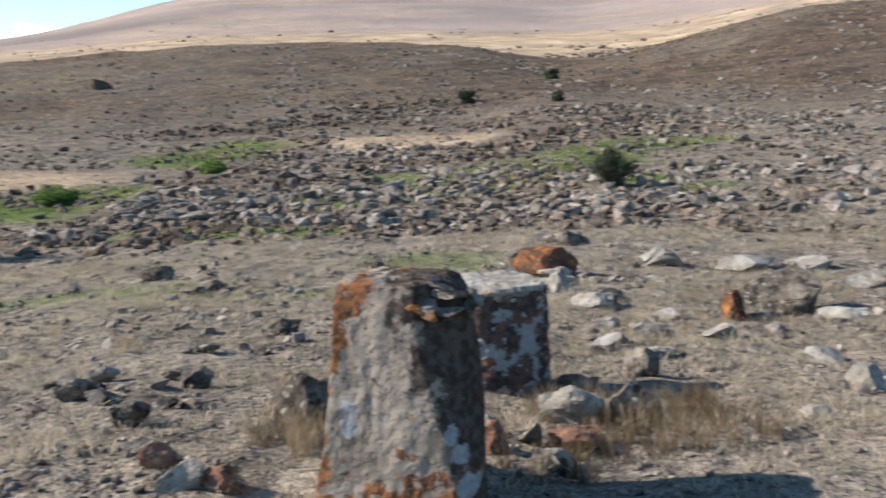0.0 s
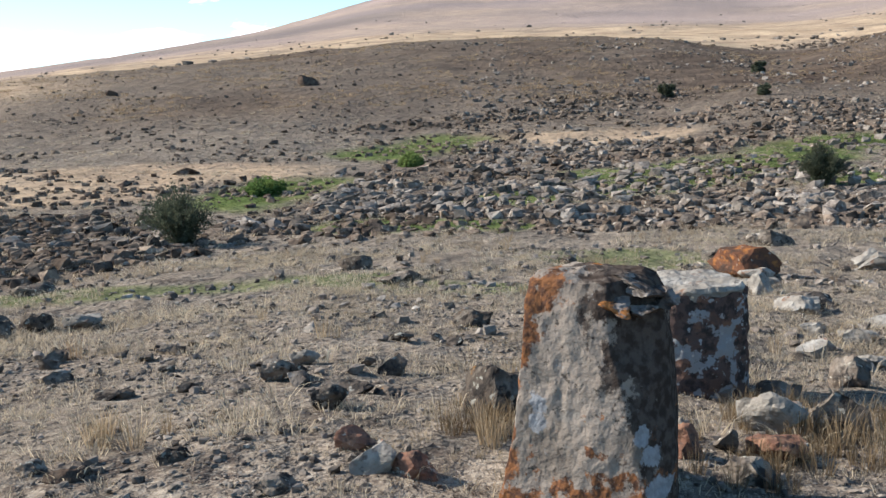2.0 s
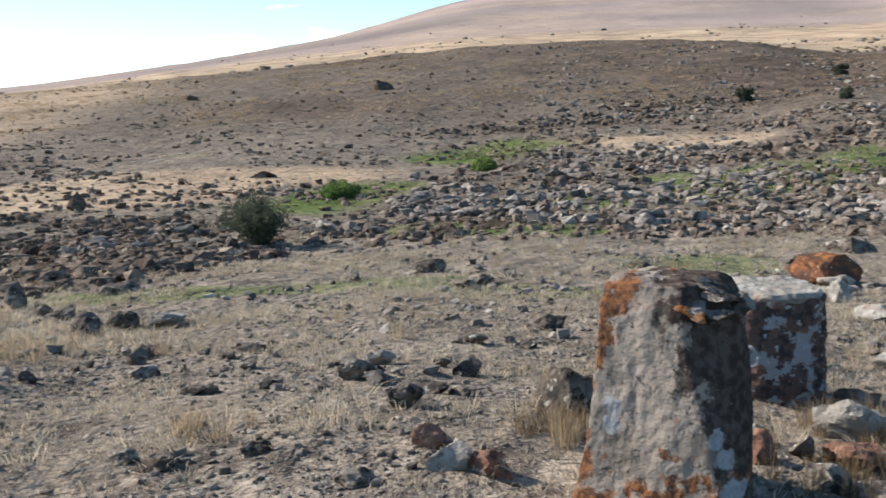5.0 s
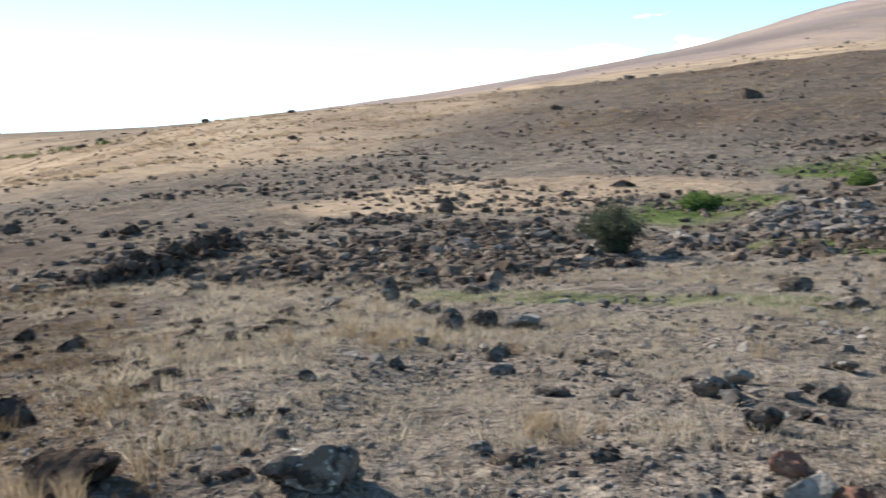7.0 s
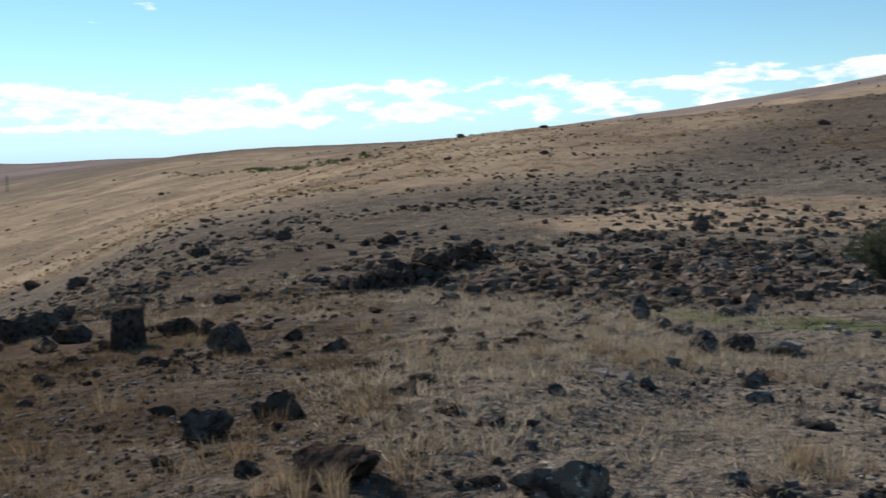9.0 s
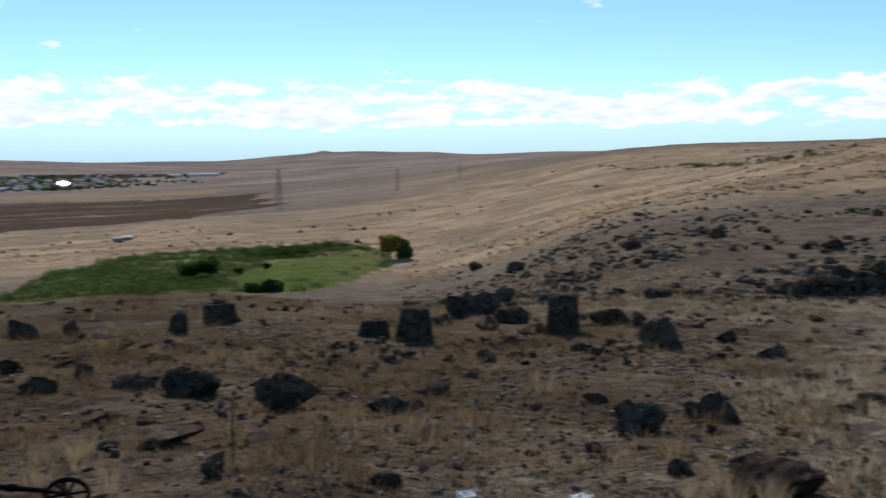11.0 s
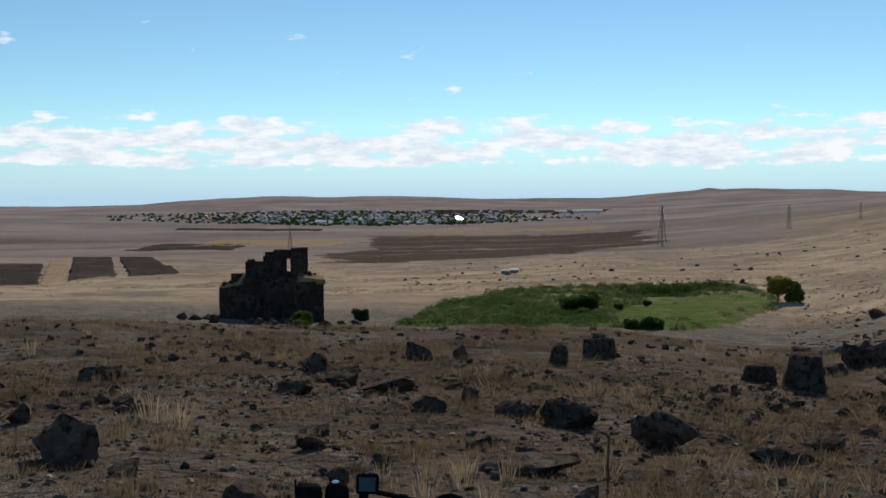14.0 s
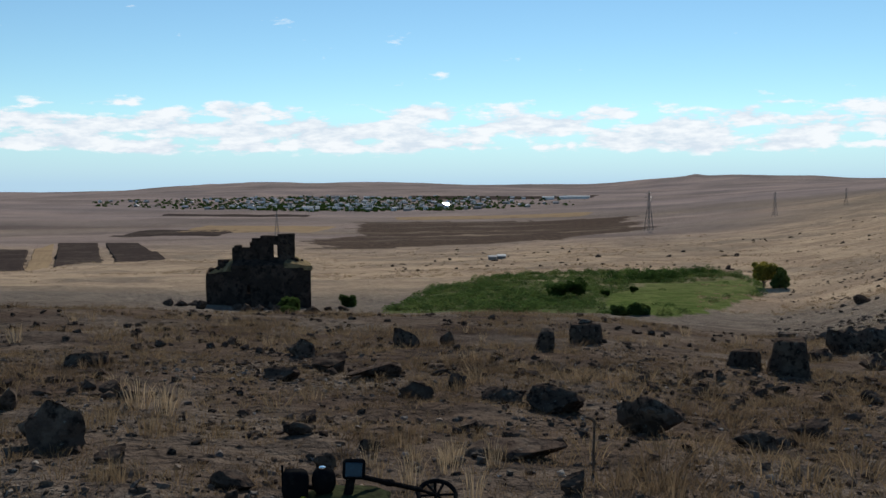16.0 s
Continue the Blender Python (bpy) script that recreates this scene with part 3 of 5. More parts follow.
RUBBLE = ((-13.7, 18.6, -10.7, 20.0, 1.4), (-14.5, 22.1, -12.9, 23.6, 1.5), (-10.2, 22.7, -7.3, 24.6, 1.5), (-12.0, 33.2, -7.1, 27.6, 3.5), (-8.1, 27.7, -3.4, 24.4, 1.6), (-3.3, 23.5, 1.4, 23.4, 2.0), (1.4, 23.9, 6.0, 26.6, 2.5), (-6.3, 28.7, -2.3, 28.7, 2.6), (-9.3, 36.7, -2.6, 32.9, 3.5), (-8.0, 41.5, -1.2, 39.1, 4.0), (-0.8, 38.8, 3.8, 42.4, 3.0), (-9.3, 48.7, -7.8, 54.2, 4.0), (3.8, 42.4, 12.5, 55.0, 5.0), (-13.8, 58.2, -9.4, 61.3, 4.0), (-8.2, 62.7, -4.3, 63.5, 5.0), (-4.7, 69.7, 2.4, 74.3, 6.0), (2.1, 57.1, 11.5, 59.3, 5.0))
RUBBLE_WEST = ((-14.8, 13.5, -15.6, 17.6, 1.6), (-12.0, 13.4, -11.1, 17.0, 2.2), (-16.0, 18.1, -13.4, 23.1, 2.4), (-10.9, 16.0, -11.1, 19.6, 2.0), (-20.3, 22.7, -20.4, 25.0, 1.5), (-17.5, 23.6, -14.0, 23.6, 1.5))
STRAW = ((-23.9, 27.4, -15.2, 36.1, 4.0), (-69.7, 39.9, -79.0, 78.9, 40.0), (-23.7, 31.4, -18.0, 32.3, 4.0))
STRAW_HILL = ((-32.8, 117.4, 20.2, 218.9, 1.0), (-20.0, 34.5, -15.7, 38.3, 4.0), (-7.1, 54.0, -0.4, 50.6, 4.0), (-23.5, 32.7, -19.7, 36.3, 4.0))
GARDEN = [(-62, -11.5), (-107, -13.7), (-137, -6.3), (-148, 21.5), (-130.5, 26.0), (-101.4, 20.7), (-73.7, 10.2), (-62, 7.2)]
LAWN = [(-126, 23.6), (-103.8, 21.2), (-70, 9.8), (-62, 5.0), (-77.4, 3.4), (-95, 5.2), (-112, 10.0)]
BURNT = [(-400, -104), (-431, 8), (-585, 53), (-1083, 74), (-1178, -231)]
green, straw, dark = np.zeros_like(vv), np.zeros_like(vv), np.zeros_like(vv)
for s in GREEN:
    green = np.maximum(green, (0.55 if math.hypot(s[0], s[1]) < 18 else 0.85) * strip(*s))
green = np.maximum(green, np.maximum(inside(GARDEN, 1.5) * 0.75, inside(LAWN, 0.8)))
for s in STRAW + STRAW_HILL:
    straw = np.maximum(straw, 0.8 * strip(*s))
patch = waves(GX, GY, 30.0, 11)
straw = np.maximum(straw, (0.75 + 0.25 * patch) * step(DEG, 42, 60) * step(vv, 55 + 0.7 * np.abs(DEG - 62), 80 + 0.8 * np.abs(DEG - 62)) * (1 - step(vv, 300, 900)))
# straw beyond the crest, laid on strongly to paint the sunlit far hill
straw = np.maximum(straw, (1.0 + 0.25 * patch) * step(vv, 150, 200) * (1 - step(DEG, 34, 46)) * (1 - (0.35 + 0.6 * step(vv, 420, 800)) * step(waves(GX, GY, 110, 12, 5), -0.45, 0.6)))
straw *= 1 - 0.5 * step(waves(GX, GY, 12, 19, 4), 0.1, 0.6)
straw = np.maximum(straw, (0.4 + 0.5 * waves(GX, GY, 60, 13)) * step(vv, 130, 200) * step(DEG, 60, 80) * (1 - step(vv, 700, 1500)))
for s in RUBBLE + RUBBLE_WEST:
    dark = np.maximum(dark, 0.5 * strip(*s))
# cloud shadow on the hillside below the crest, painted as darker ground
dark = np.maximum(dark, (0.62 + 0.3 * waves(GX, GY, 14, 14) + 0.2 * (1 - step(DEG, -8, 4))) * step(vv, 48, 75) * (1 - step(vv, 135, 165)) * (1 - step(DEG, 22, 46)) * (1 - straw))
dark = np.maximum(dark, (0.16 + 0.3 * waves(GX, GY, 5, 15)) * step(vv, 24, 34) * (1 - step(vv, 58, 66)) * step(DEG, 20, 40) * (1 - straw))
streaks = waves(np.log(vv) * 60 + 1.5 * waves(GX, GY, 160, 25), DEG * 0.16, 3.0, 23, 4)
dark = np.maximum(dark, inside(BURNT, 22.0) * (0.25 + 0.75 * step(streaks, -0.75, -0.2)))
bands = waves(np.log(vv) * 60 + 2.0 * waves(GX, GY, 300, 18), DEG * 0.12, 5.0, 17, 4)
dark = np.maximum(dark, step(bands, 0.0, 0.55) * 0.9 * step(vv, 300, 520) * step(DEG, 74, 90) * (1 - step(vv, 1500, 2000)))
dark = np.maximum(dark, step(vv, 900, 1900) * step(DEG, 60, 80) * (0.32 + 0.5 * waves(GX, GY, 420, 16)))
# near turf darkened by bearing: the dim backlit ground is painted in
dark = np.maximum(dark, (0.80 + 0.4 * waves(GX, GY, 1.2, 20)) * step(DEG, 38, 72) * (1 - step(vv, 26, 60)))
dark = np.maximum(dark, 0.5 * step(waves(GX, GY, 240, 21, 5), -0.1, 0.5) * step(vv, 430, 700) * (1 - step(DEG, 34, 46)))
dark = np.maximum(dark, (0.10 + 0.35 * waves(GX, GY, 90, 22, 4)) * step(vv, 240, 420) * step(DEG, 72, 92))
dark *= 1 - green
# distance haze over far hills and the rim of the plain, painted as grey-pink ground
far_haze = (0.85 + 0.25 * waves(GX, GY, 300, 24, 4)) * step(vv, 700, 1700)
far_haze = np.maximum(far_haze, (0.8 + 0.3 * waves(GX, GY, 120, 26, 4)) * step(vv, 300, 560) * (1 - step(DEG, 40, 52)))
far_haze = np.maximum(far_haze, (0.5 + 0.3 * waves(GX, GY, 160, 27, 4)) * step(vv, 240, 600) * step(DEG, 72, 84))
far_haze = np.clip(far_haze * (1 - 0.95 * inside(BURNT, 22.0)), 0, 1)
straw *= 1 - np.maximum(dark, green) * 0.9
co = np.stack([GX, GY, LAY], -1).reshape(-1, 3)
na, nr = len(BEAR), len(RING)
k = (np.arange(na - 1)[:, None] * nr + np.arange(nr - 1)[None]).ravel()
quads = np.stack([k, k + 1, k + nr + 1, k + nr], -1)
me = bpy.data.meshes.new("ground")
me.from_pydata(co.tolist(), [], quads.tolist())
me.shade_smooth()
paint = me.color_attributes.new("cover", "FLOAT_COLOR", "POINT")
paint.data.foreach_set("color", np.clip(np.stack([green, straw, dark, far_haze], -1), 0, 1).reshape(-1).astype(np.float32))
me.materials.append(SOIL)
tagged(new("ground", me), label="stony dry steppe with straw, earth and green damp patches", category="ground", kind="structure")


# ---- builders ----
def shape(name, verts, faces, mat, smooth=True):
    m = bpy.data.meshes.new(name)
    m.from_pydata([tuple(map(float, v)) for v in verts], [], [tuple(map(int, f)) for f in faces])
    if smooth:
        m.shade_smooth()
        m.set_sharp_from_angle(angle=radians(32))
    m.materials.append(mat)
    return m


def part(name, mesh, parent, label="", at=None):
    ob = new(name, mesh)
    ob.parent = parent
    if at is not None:
        ob.matrix_basis = at
    return tagged(ob, label=label)


def base(name, m, label, category, group=""):
    ob = new(name)
    ob.matrix_basis = m
    return tagged(ob, label=label, category=category, group=group)


def from_bm(name, bm, mat, smooth=False):
    m = bpy.data.meshes.new(name)
    bm.to_mesh(m)
    bm.free()
    if smooth:
        m.shade_smooth()
    m.materials.append(mat)
    return m


def block(name, sx, sy, sz, mat, bevel=0.01, at=(0, 0, 0), rot=(0, 0, 0), segments=2):
    """A box with rounded edges, centred at a place."""
    bm = bmesh.new()
    bmesh.ops.create_cube(bm, size=1, matrix=Matrix.Diagonal((sx, sy, sz, 1)))
    if bevel:
        bmesh.ops.bevel(bm, geom=list(bm.edges), offset=bevel, segments=segments, affect="EDGES", profile=0.5)
    bm.transform(pose(*at, *rot))
    return from_bm(name, bm, mat)


def tube(name, points, radius, mat, sides=8, ends=None):
    """A round bar along points; ends: its radius at the last point."""
    pts = [Vector(p) for p in points]
    v, f = [], []
    for i, p in enumerate(pts):
        d = (pts[min(i + 1, len(pts) - 1)] - pts[max(i - 1, 0)]).normalized()
        a = d.orthogonal().normalized()
        if i and a.dot(last) < 0.2:
            a = (last - d * last.dot(d)).normalized()
        elif i:
            a = (last - d * last.dot(d)).normalized()
        last = a
        b = d.cross(a)
        r = radius if ends is None else radius + (ends - radius) * i / (len(pts) - 1)
        v += [p + (a * math.cos(2 * math.pi * s / sides) + b * math.sin(2 * math.pi * s / sides)) * r for s in range(sides)]
    n = len(pts)
    for i in range(n - 1):
        for s in range(sides):
            f.append((i * sides + s, i * sides + (s + 1) % sides, (i + 1) * sides + (s + 1) % sides, (i + 1) * sides + s))
    f.append(tuple(range(sides))[::-1])
    f.append(tuple((n - 1) * sides + s for s in range(sides)))
    return shape(name, v, f, mat)


def boulder(seed, level, cuts=9, rough=0.16):
    """Points and faces of a broken stone in a unit box, its foot at 0."""
    rng = np.random.default_rng(seed)
    bm = bmesh.new()
    bmesh.ops.create_icosphere(bm, subdivisions=level, radius=1)
    v = np.array([p.co[:] for p in bm.verts])
    f = np.array([[p.index for p in q.verts] for q in bm.faces])
    bm.free()
    for _ in range(cuts):
        n = rng.normal(size=3)
        n /= np.linalg.norm(n)
        d = rng.uniform(0.34, 0.74)
        over = np.maximum(v @ n - d, 0)
        v -= over[:, None] * n * 0.96
    off = rng.uniform(0, 90, 3)
    for i, p in enumerate(v):
        q = Vector(p * 1.5 + off)
        r = noise.noise(q) + 0.6 * noise.noise(q * 2.6) + 0.45 * noise.noise(q * 6.0) + 0.25 * noise.noise(q * 13.0)
        v[i] = p * (1 + rough * r)
    v[:, 2] = np.maximum(v[:, 2], -0.55)
    lo, hi = v.min(0), v.max(0)
    v = (v - (lo + hi) / 2) / (hi - lo)
    v[:, 2] += 0.5
    return v, f


NEAR_STONES = [boulder(40 + i, 4, cuts=10 + i % 5, rough=0.15 + 0.025 * (i % 4)) for i in range(10)]
MID_SHAPES = [boulder(80 + i, 3, cuts=12, rough=0.2) for i in range(10)]
SMALL_SHAPES = [boulder(120 + i, 2, cuts=10, rough=0.42) for i in range(8)]


def splinter(seed, points=11):
    """A sharp-edged broken stone in a unit box: the hull of a few points."""
    rng = np.random.default_rng(seed)
    p = rng.normal(size=(points, 3))
    p /= np.max(np.abs(p), axis=1)[:, None] * rng.uniform(1.0, 1.5, (points, 1))
    bm = bmesh.new()
    for q in p:
        bm.verts.new(q)
    bmesh.ops.convex_hull(bm, input=list(bm.verts))
    bmesh.ops.delete(bm, geom=[q for q in bm.verts if not q.link_faces], context="VERTS")
    bmesh.ops.triangulate(bm, faces=list(bm.faces))
    bm.verts.index_update()
    v = np.array([q.co[:] for q in bm.verts])
    f = np.array([[q.index for q in g.verts] for g in bm.faces])
    bm.free()
    lo, hi = v.min(0), v.max(0)
    v = (v - (lo + hi) / 2) / (hi - lo)
    v[:, 2] += 0.5
    return v, f


ROCKS = [splinter(200 + i, 10 + i % 6) for i in range(16)]
CHIPS = ROCKS[:8]


def scatter(name, shapes, pos, size, turn, mat, label, category, smooth=False):
    """Many copies of small shapes joined into one uncountable thing."""
    pos, size, turn = np.asarray(pos, float), np.asarray(size, float), np.asarray(turn, float)
    vs, fs, count = [], [], 0
    for j, (v, f) in enumerate(shapes):
        pick = np.arange(j, len(pos), len(shapes))
        if not len(pick):
            continue
        c, s = np.cos(turn[pick])[:, None], np.sin(turn[pick])[:, None]
        p = v[None] * size[pick][:, None, :]
        x, y = p[..., 0] * c - p[..., 1] * s, p[..., 0] * s + p[..., 1] * c
        w = np.stack([x, y, p[..., 2]], -1) + pos[pick][:, None, :]
        vs.append(w.reshape(-1, 3))
        fs.append((f[None] + (np.arange(len(pick)) * len(v))[:, None, None] + count).reshape(-1, f.shape[1]))
        count += len(pick) * len(v)
    v, f = np.concatenate(vs), np.concatenate(fs)
    m = bpy.data.meshes.new(name)
    m.vertices.add(len(v))
    m.vertices.foreach_set("co", v.astype(np.float32).ravel())
    m.loops.add(f.size)
    m.loops.foreach_set("vertex_index", f.astype(np.int32).ravel())
    m.polygons.add(len(f))
    m.polygons.foreach_set("loop_start", np.arange(0, f.size, f.shape[1], dtype=np.int32))
    m.update(calc_edges=True)
    m.validate()
    if smooth:
        m.shade_smooth()
    else:
        m.shade_flat()
    m.materials.append(mat)
    return tagged(new(name, m), label=label, category=category, kind="stuff")


rnd = random.Random(5)
stone_meshes = {}


def stone(x, y, w, h, mat, label, group, name="stone", tall=1.0, deep=0.9, which=None):
    """One stone, sunk a little into the turf."""
    r = math.hypot(x, y)
    which = rnd.randrange(10) if which is None else which
    key = (mat.name, which, r < 13)
    if key not in stone_meshes:
        stone_meshes[key] = shape("stone", *(NEAR_STONES if r < 13 else MID_SHAPES)[which], mat)
    w, h = w * 1.08, h * tall * 1.12
    ob = new(name, stone_meshes[key])
    d = w * rnd.uniform(0.75, 1.05) * deep
    # its width lies across the line of sight from the hump
    turn = math.degrees(math.atan2(-x, y)) + rnd.uniform(-14, 14)
    back = d * 0.4 / r
    px, py = x * (1 + back), y * (1 + back)
    ob.matrix_basis = pose(px, py, min(ground(px, py), ground(x, y)) - 0.1 * h - 0.01, rnd.uniform(-5, 5), rnd.uniform(-5, 5), turn) @ Matrix.Diagonal((w, d, h * 1.06, 1))
    return tagged(ob, label=label, category="stone", group=group)

# ---- stele stones in front ----
def lofted(name, sections, mat, around=130, rough=0.012, seed=3, pits=0.0, rows=120, grooves=0.0):
    """A standing stone from plan polygons at heights, with its worn surface."""
    v, f = [], []
    zs = np.array([z for z, _ in sections])
    polys = np.array([p for _, p in sections], float)
    levels = np.linspace(zs[0], zs[-1], rows)
    off = Vector((seed * 3.1, seed * 1.7, 0))
    for z in levels:
        poly = np.stack([[np.interp(z, zs, polys[:, c, a]) for a in range(2)] for c in range(polys.shape[1])])
        ring = np.concatenate([poly, poly[:1]])
        run = np.concatenate([[0], np.cumsum(np.linalg.norm(np.diff(ring, axis=0), axis=1))])
        s = np.linspace(0, run[-1], around, endpoint=False)
        pts = np.stack([np.interp(s, run, ring[:, 0]), np.interp(s, run, ring[:, 1])], -1)
        pts = (pts + 0.5 * (np.roll(pts, 1, 0) + np.roll(pts, -1, 0))) / 2
        mid = pts.mean(0)
        for p in pts:
            q = Vector((p[0], p[1], z * 0.7)) + off
            n = noise.noise(q * 5) + 0.6 * noise.noise(q * 13) + 0.35 * noise.noise(q * 34)
            n -= pits * max(0, noise.noise(Vector((q.x * 30, q.y * 30, q.z * 11))) - 0.25) * 4
            n -= grooves / rough * abs(noise.noise(Vector((q.x * 26, q.y * 26, q.z * 3.2)))) * 2.2
            d = p - mid
            d = d / (np.linalg.norm(d) + 1e-6)
            top = max(0.0, (z - zs[-1] + 0.10) / 0.10)
            v.append((p[0] + d[0] * rough * n, p[1] + d[1] * rough * n, z + top * 0.035 * noise.noise(q * 7)))
    n = len(levels)
    for i in range(n - 1):
        for s in range(around):
            f.append((i * around + s, i * around + (s + 1) % around, (i + 1) * around + (s + 1) % around, (i + 1) * around + s))
    # the top closes in rings
    last = list(range((n - 1) * around, n * around))
    mid = np.mean([v[i] for i in last], axis=0)
    for shrink in (0.75, 0.5, 0.25):
        start = len(v)
        for i in last:
            p = mid + (np.array(v[(n - 1) * around + (i % around)]) - mid) * shrink
            q = Vector(p) + off
            v.append((p[0], p[1], p[2] + 0.022 * noise.noise(q * 9) + 0.012 * noise.noise(q * 25) + 0.01 * (1 - shrink)))
        now = list(range(start, start + around))
        for s in range(around):
            f.append((last[s], last[(s + 1) % around], now[(s + 1) % around], now[s]))
        last = now
    f.append(tuple(last))
    return shape(name, v, f, mat)


g1 = -0.10
STELE = (
    (g1 - 0.12, ((-0.725, 2.86), (-0.30, 2.70), (-0.05, 2.82), (-0.02, 3.10), (-0.30, 3.32), (-0.68, 3.20))),
    (0.20, ((-0.668, 2.86), (-0.25, 2.70), (-0.065, 2.84), (-0.05, 3.10), (-0.30, 3.30), (-0.64, 3.18))),
    (0.40, ((-0.618, 2.86), (-0.16, 2.71), (-0.075, 2.86), (-0.06, 3.10), (-0.30, 3.28), (-0.60, 3.16))),
    (0.62, ((-0.565, 2.86), (-0.20, 2.73), (-0.085, 2.90), (-0.06, 3.10), (-0.28, 3.26), (-0.55, 3.15))),
    (0.84, ((-0.535, 2.86), (-0.26, 2.77), (-0.105, 2.92), (-0.08, 3.10), (-0.27, 3.24), (-0.515, 3.14))),
    (0.98, ((-0.528, 2.87), (-0.275, 2.80), (-0.11, 2.93), (-0.09, 3.09), (-0.26, 3.20), (-0.505, 3.12))),
    (1.035, ((-0.515, 2.89), (-0.275, 2.83), (-0.14, 2.95), (-0.12, 3.07), (-0.26, 3.16), (-0.49, 3.10))),
    (1.055, ((-0.485, 2.92), (-0.28, 2.87), (-0.18, 2.97), (-0.16, 3.05), (-0.26, 3.12), (-0.46, 3.07))),
)
stele_mesh = lofted("body", STELE, CREAM, seed=4, rough=0.010, pits=0.18, around=190, rows=190, grooves=0.0004)
# orange lichen on its edges and foot, dark broken crust and painted shade down the lee side, pale flaking spots: x, z,
# reach
LICHEN = ((-0.52, 0.99, 0.045), (-0.45, 1.03, 0.035), (-0.54, 0.90, 0.04), (-0.55, 0.82, 0.03), (-0.56, 0.72, 0.02), (-0.60, 0.56, 0.03), (-0.61, 0.46, 0.05), (-0.63, 0.32, 0.08), (-0.62, 0.20, 0.09), (-0.42, 0.26, 0.10), (-0.29, 0.34, 0.09), (-0.20, 0.31, 0.08), (-0.10, 0.60, 0.05), (-0.18, 0.86, 0.04), (-0.11, 0.44, 0.05), (-0.42, 0.42, 0.014), (-0.33, 0.54, 0.015))
CRUST_SHADE = ((-0.24, 0.985, 0.05), (-0.18, 0.92, 0.07), (-0.15, 0.82, 0.09), (-0.20, 1.04, 0.10), (-0.11, 0.70, 0.08), (-0.09, 0.55, 0.06), (-0.08, 0.36, 0.06))
BLEACH = ((-0.49, 0.67, 0.020), (-0.495, 0.61, 0.018), (-0.172, 0.60, 0.018), (-0.150, 0.53, 0.020), (-0.13, 0.42, 0.028))
co = np.array([p.co[:] for p in stele_mesh.vertices])
layers = []
for blobs in (LICHEN, CRUST_SHADE, BLEACH):
    layers.append(np.max([np.exp(-(((co[:, 0] - x) ** 2 + (co[:, 2] - z) ** 2) / (2.6 * r * r))) for x, z, r in blobs], axis=0))
cover = stele_mesh.color_attributes.new("cover", "FLOAT_COLOR", "POINT")
cover.data.foreach_set("color", np.stack(layers + [np.ones(len(co))], -1).reshape(-1).astype(np.float32))
# the stone stands four metres off: grown about the point from which its sections were drawn
AWAY, EYE = 1.33, Vector((-0.192, -0.09, 1.601))
stele = base("stele", Matrix.Translation(EYE * (1 - AWAY)) @ Matrix.Scale(AWAY, 4), "leaning cream tuff stele with orange lichen and worn top", "stele")
part("body", stele_mesh, stele)
fl = random.Random(17)
for x, y, z, w, d, h, turn in ((-0.20, 2.92, 1.000, 0.20, 0.24, 0.060, 20), (-0.29, 2.98, 1.045, 0.22, 0.18, 0.035, -12), (-0.15, 2.98, 0.955, 0.16, 0.22, 0.06, 48), (-0.245, 2.835, 0.955, 0.13, 0.12, 0.05, 70), (-0.175, 2.88, 0.925, 0.12, 0.14, 0.05, 33)):
    part("flake", shape("flake", *boulder(330 + int(turn), 4, cuts=6, rough=0.22), FLAKE), stele, "dark crust flaking off the broken top", at=pose(x, y, z, fl.uniform(-6, 6), fl.uniform(-4, 14), turn) @ Matrix.Diagonal((w, d, h, 1)))
g2 = ground(0.2, 6.3)
DRUM = tuple((z, tuple((0.16 + s * 0.385 * math.cos(a), 6.38 + s * 0.40 * math.sin(a)) for a in [2 * math.pi * (i + 0.3) / 9 for i in range(9)])) for z, s in ((g2 - 0.15, 0.97), (g2 + 0.15, 0.99), (g2 + 0.45, 0.98), (0.345, 0.95)))
drum = base("stele", pose(0, 0, 0), "squat dark broken stele with pale grey lichen spots", "stele")
part("body", lofted("body", DRUM, SPOTTED, seed=9, rough=0.025), drum)
CAPPED = tuple((z, tuple((0.15 + s * 0.385 * math.cos(a), 6.37 + s * 0.40 * math.sin(a)) for a in [2 * math.pi * (i + 0.3) / 11 for i in range(11)])) for z, s in ((0.31, 0.80), (0.375, 0.90), (0.395, 0.84)))
part("crust", lofted("crust", CAPPED, PALE, seed=12, rough=0.03, rows=12), drum, "pale lichen crust over the flat top")

for s in STELE_STONES:
    stone(*s, BASALT, "rough grey basalt stone beside the standing stele", "stones round the stele")
for s in PALE_STONES:
    stone(*s, PALE, "pale weathered limestone lump in dry grass", "pale stones")
for s in RED_STONES:
    stone(*s, RUSTY, "rust-brown stone lying in dry grass", "rust-red stones")
stone(1.22, 13.6, 0.95, 0.42, ORANGE, "block crusted with bright orange lichen", "", which=2, deep=0.7)
stone(3.25, 9.85, 0.95, 0.50, BASALT, "large blocky dark boulder with orange lichen edge", "", "boulder", which=4, deep=0.7)
stone(2.80, 9.75, 0.26, 0.32, ORANGE, "orange lichen stone against a boulder", "", which=6)
for s in MID_STONES + LEFT_STONES:
    stone(*s, BASALT, "grey porous basalt stone in dry grass", "stones in the pasture")
for s in ROW_STONES:
    stone(*s, BASALT, "grey basalt stone half sunk in dry turf", "stones below the rubble")
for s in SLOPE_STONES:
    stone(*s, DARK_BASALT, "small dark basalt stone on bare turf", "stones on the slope")
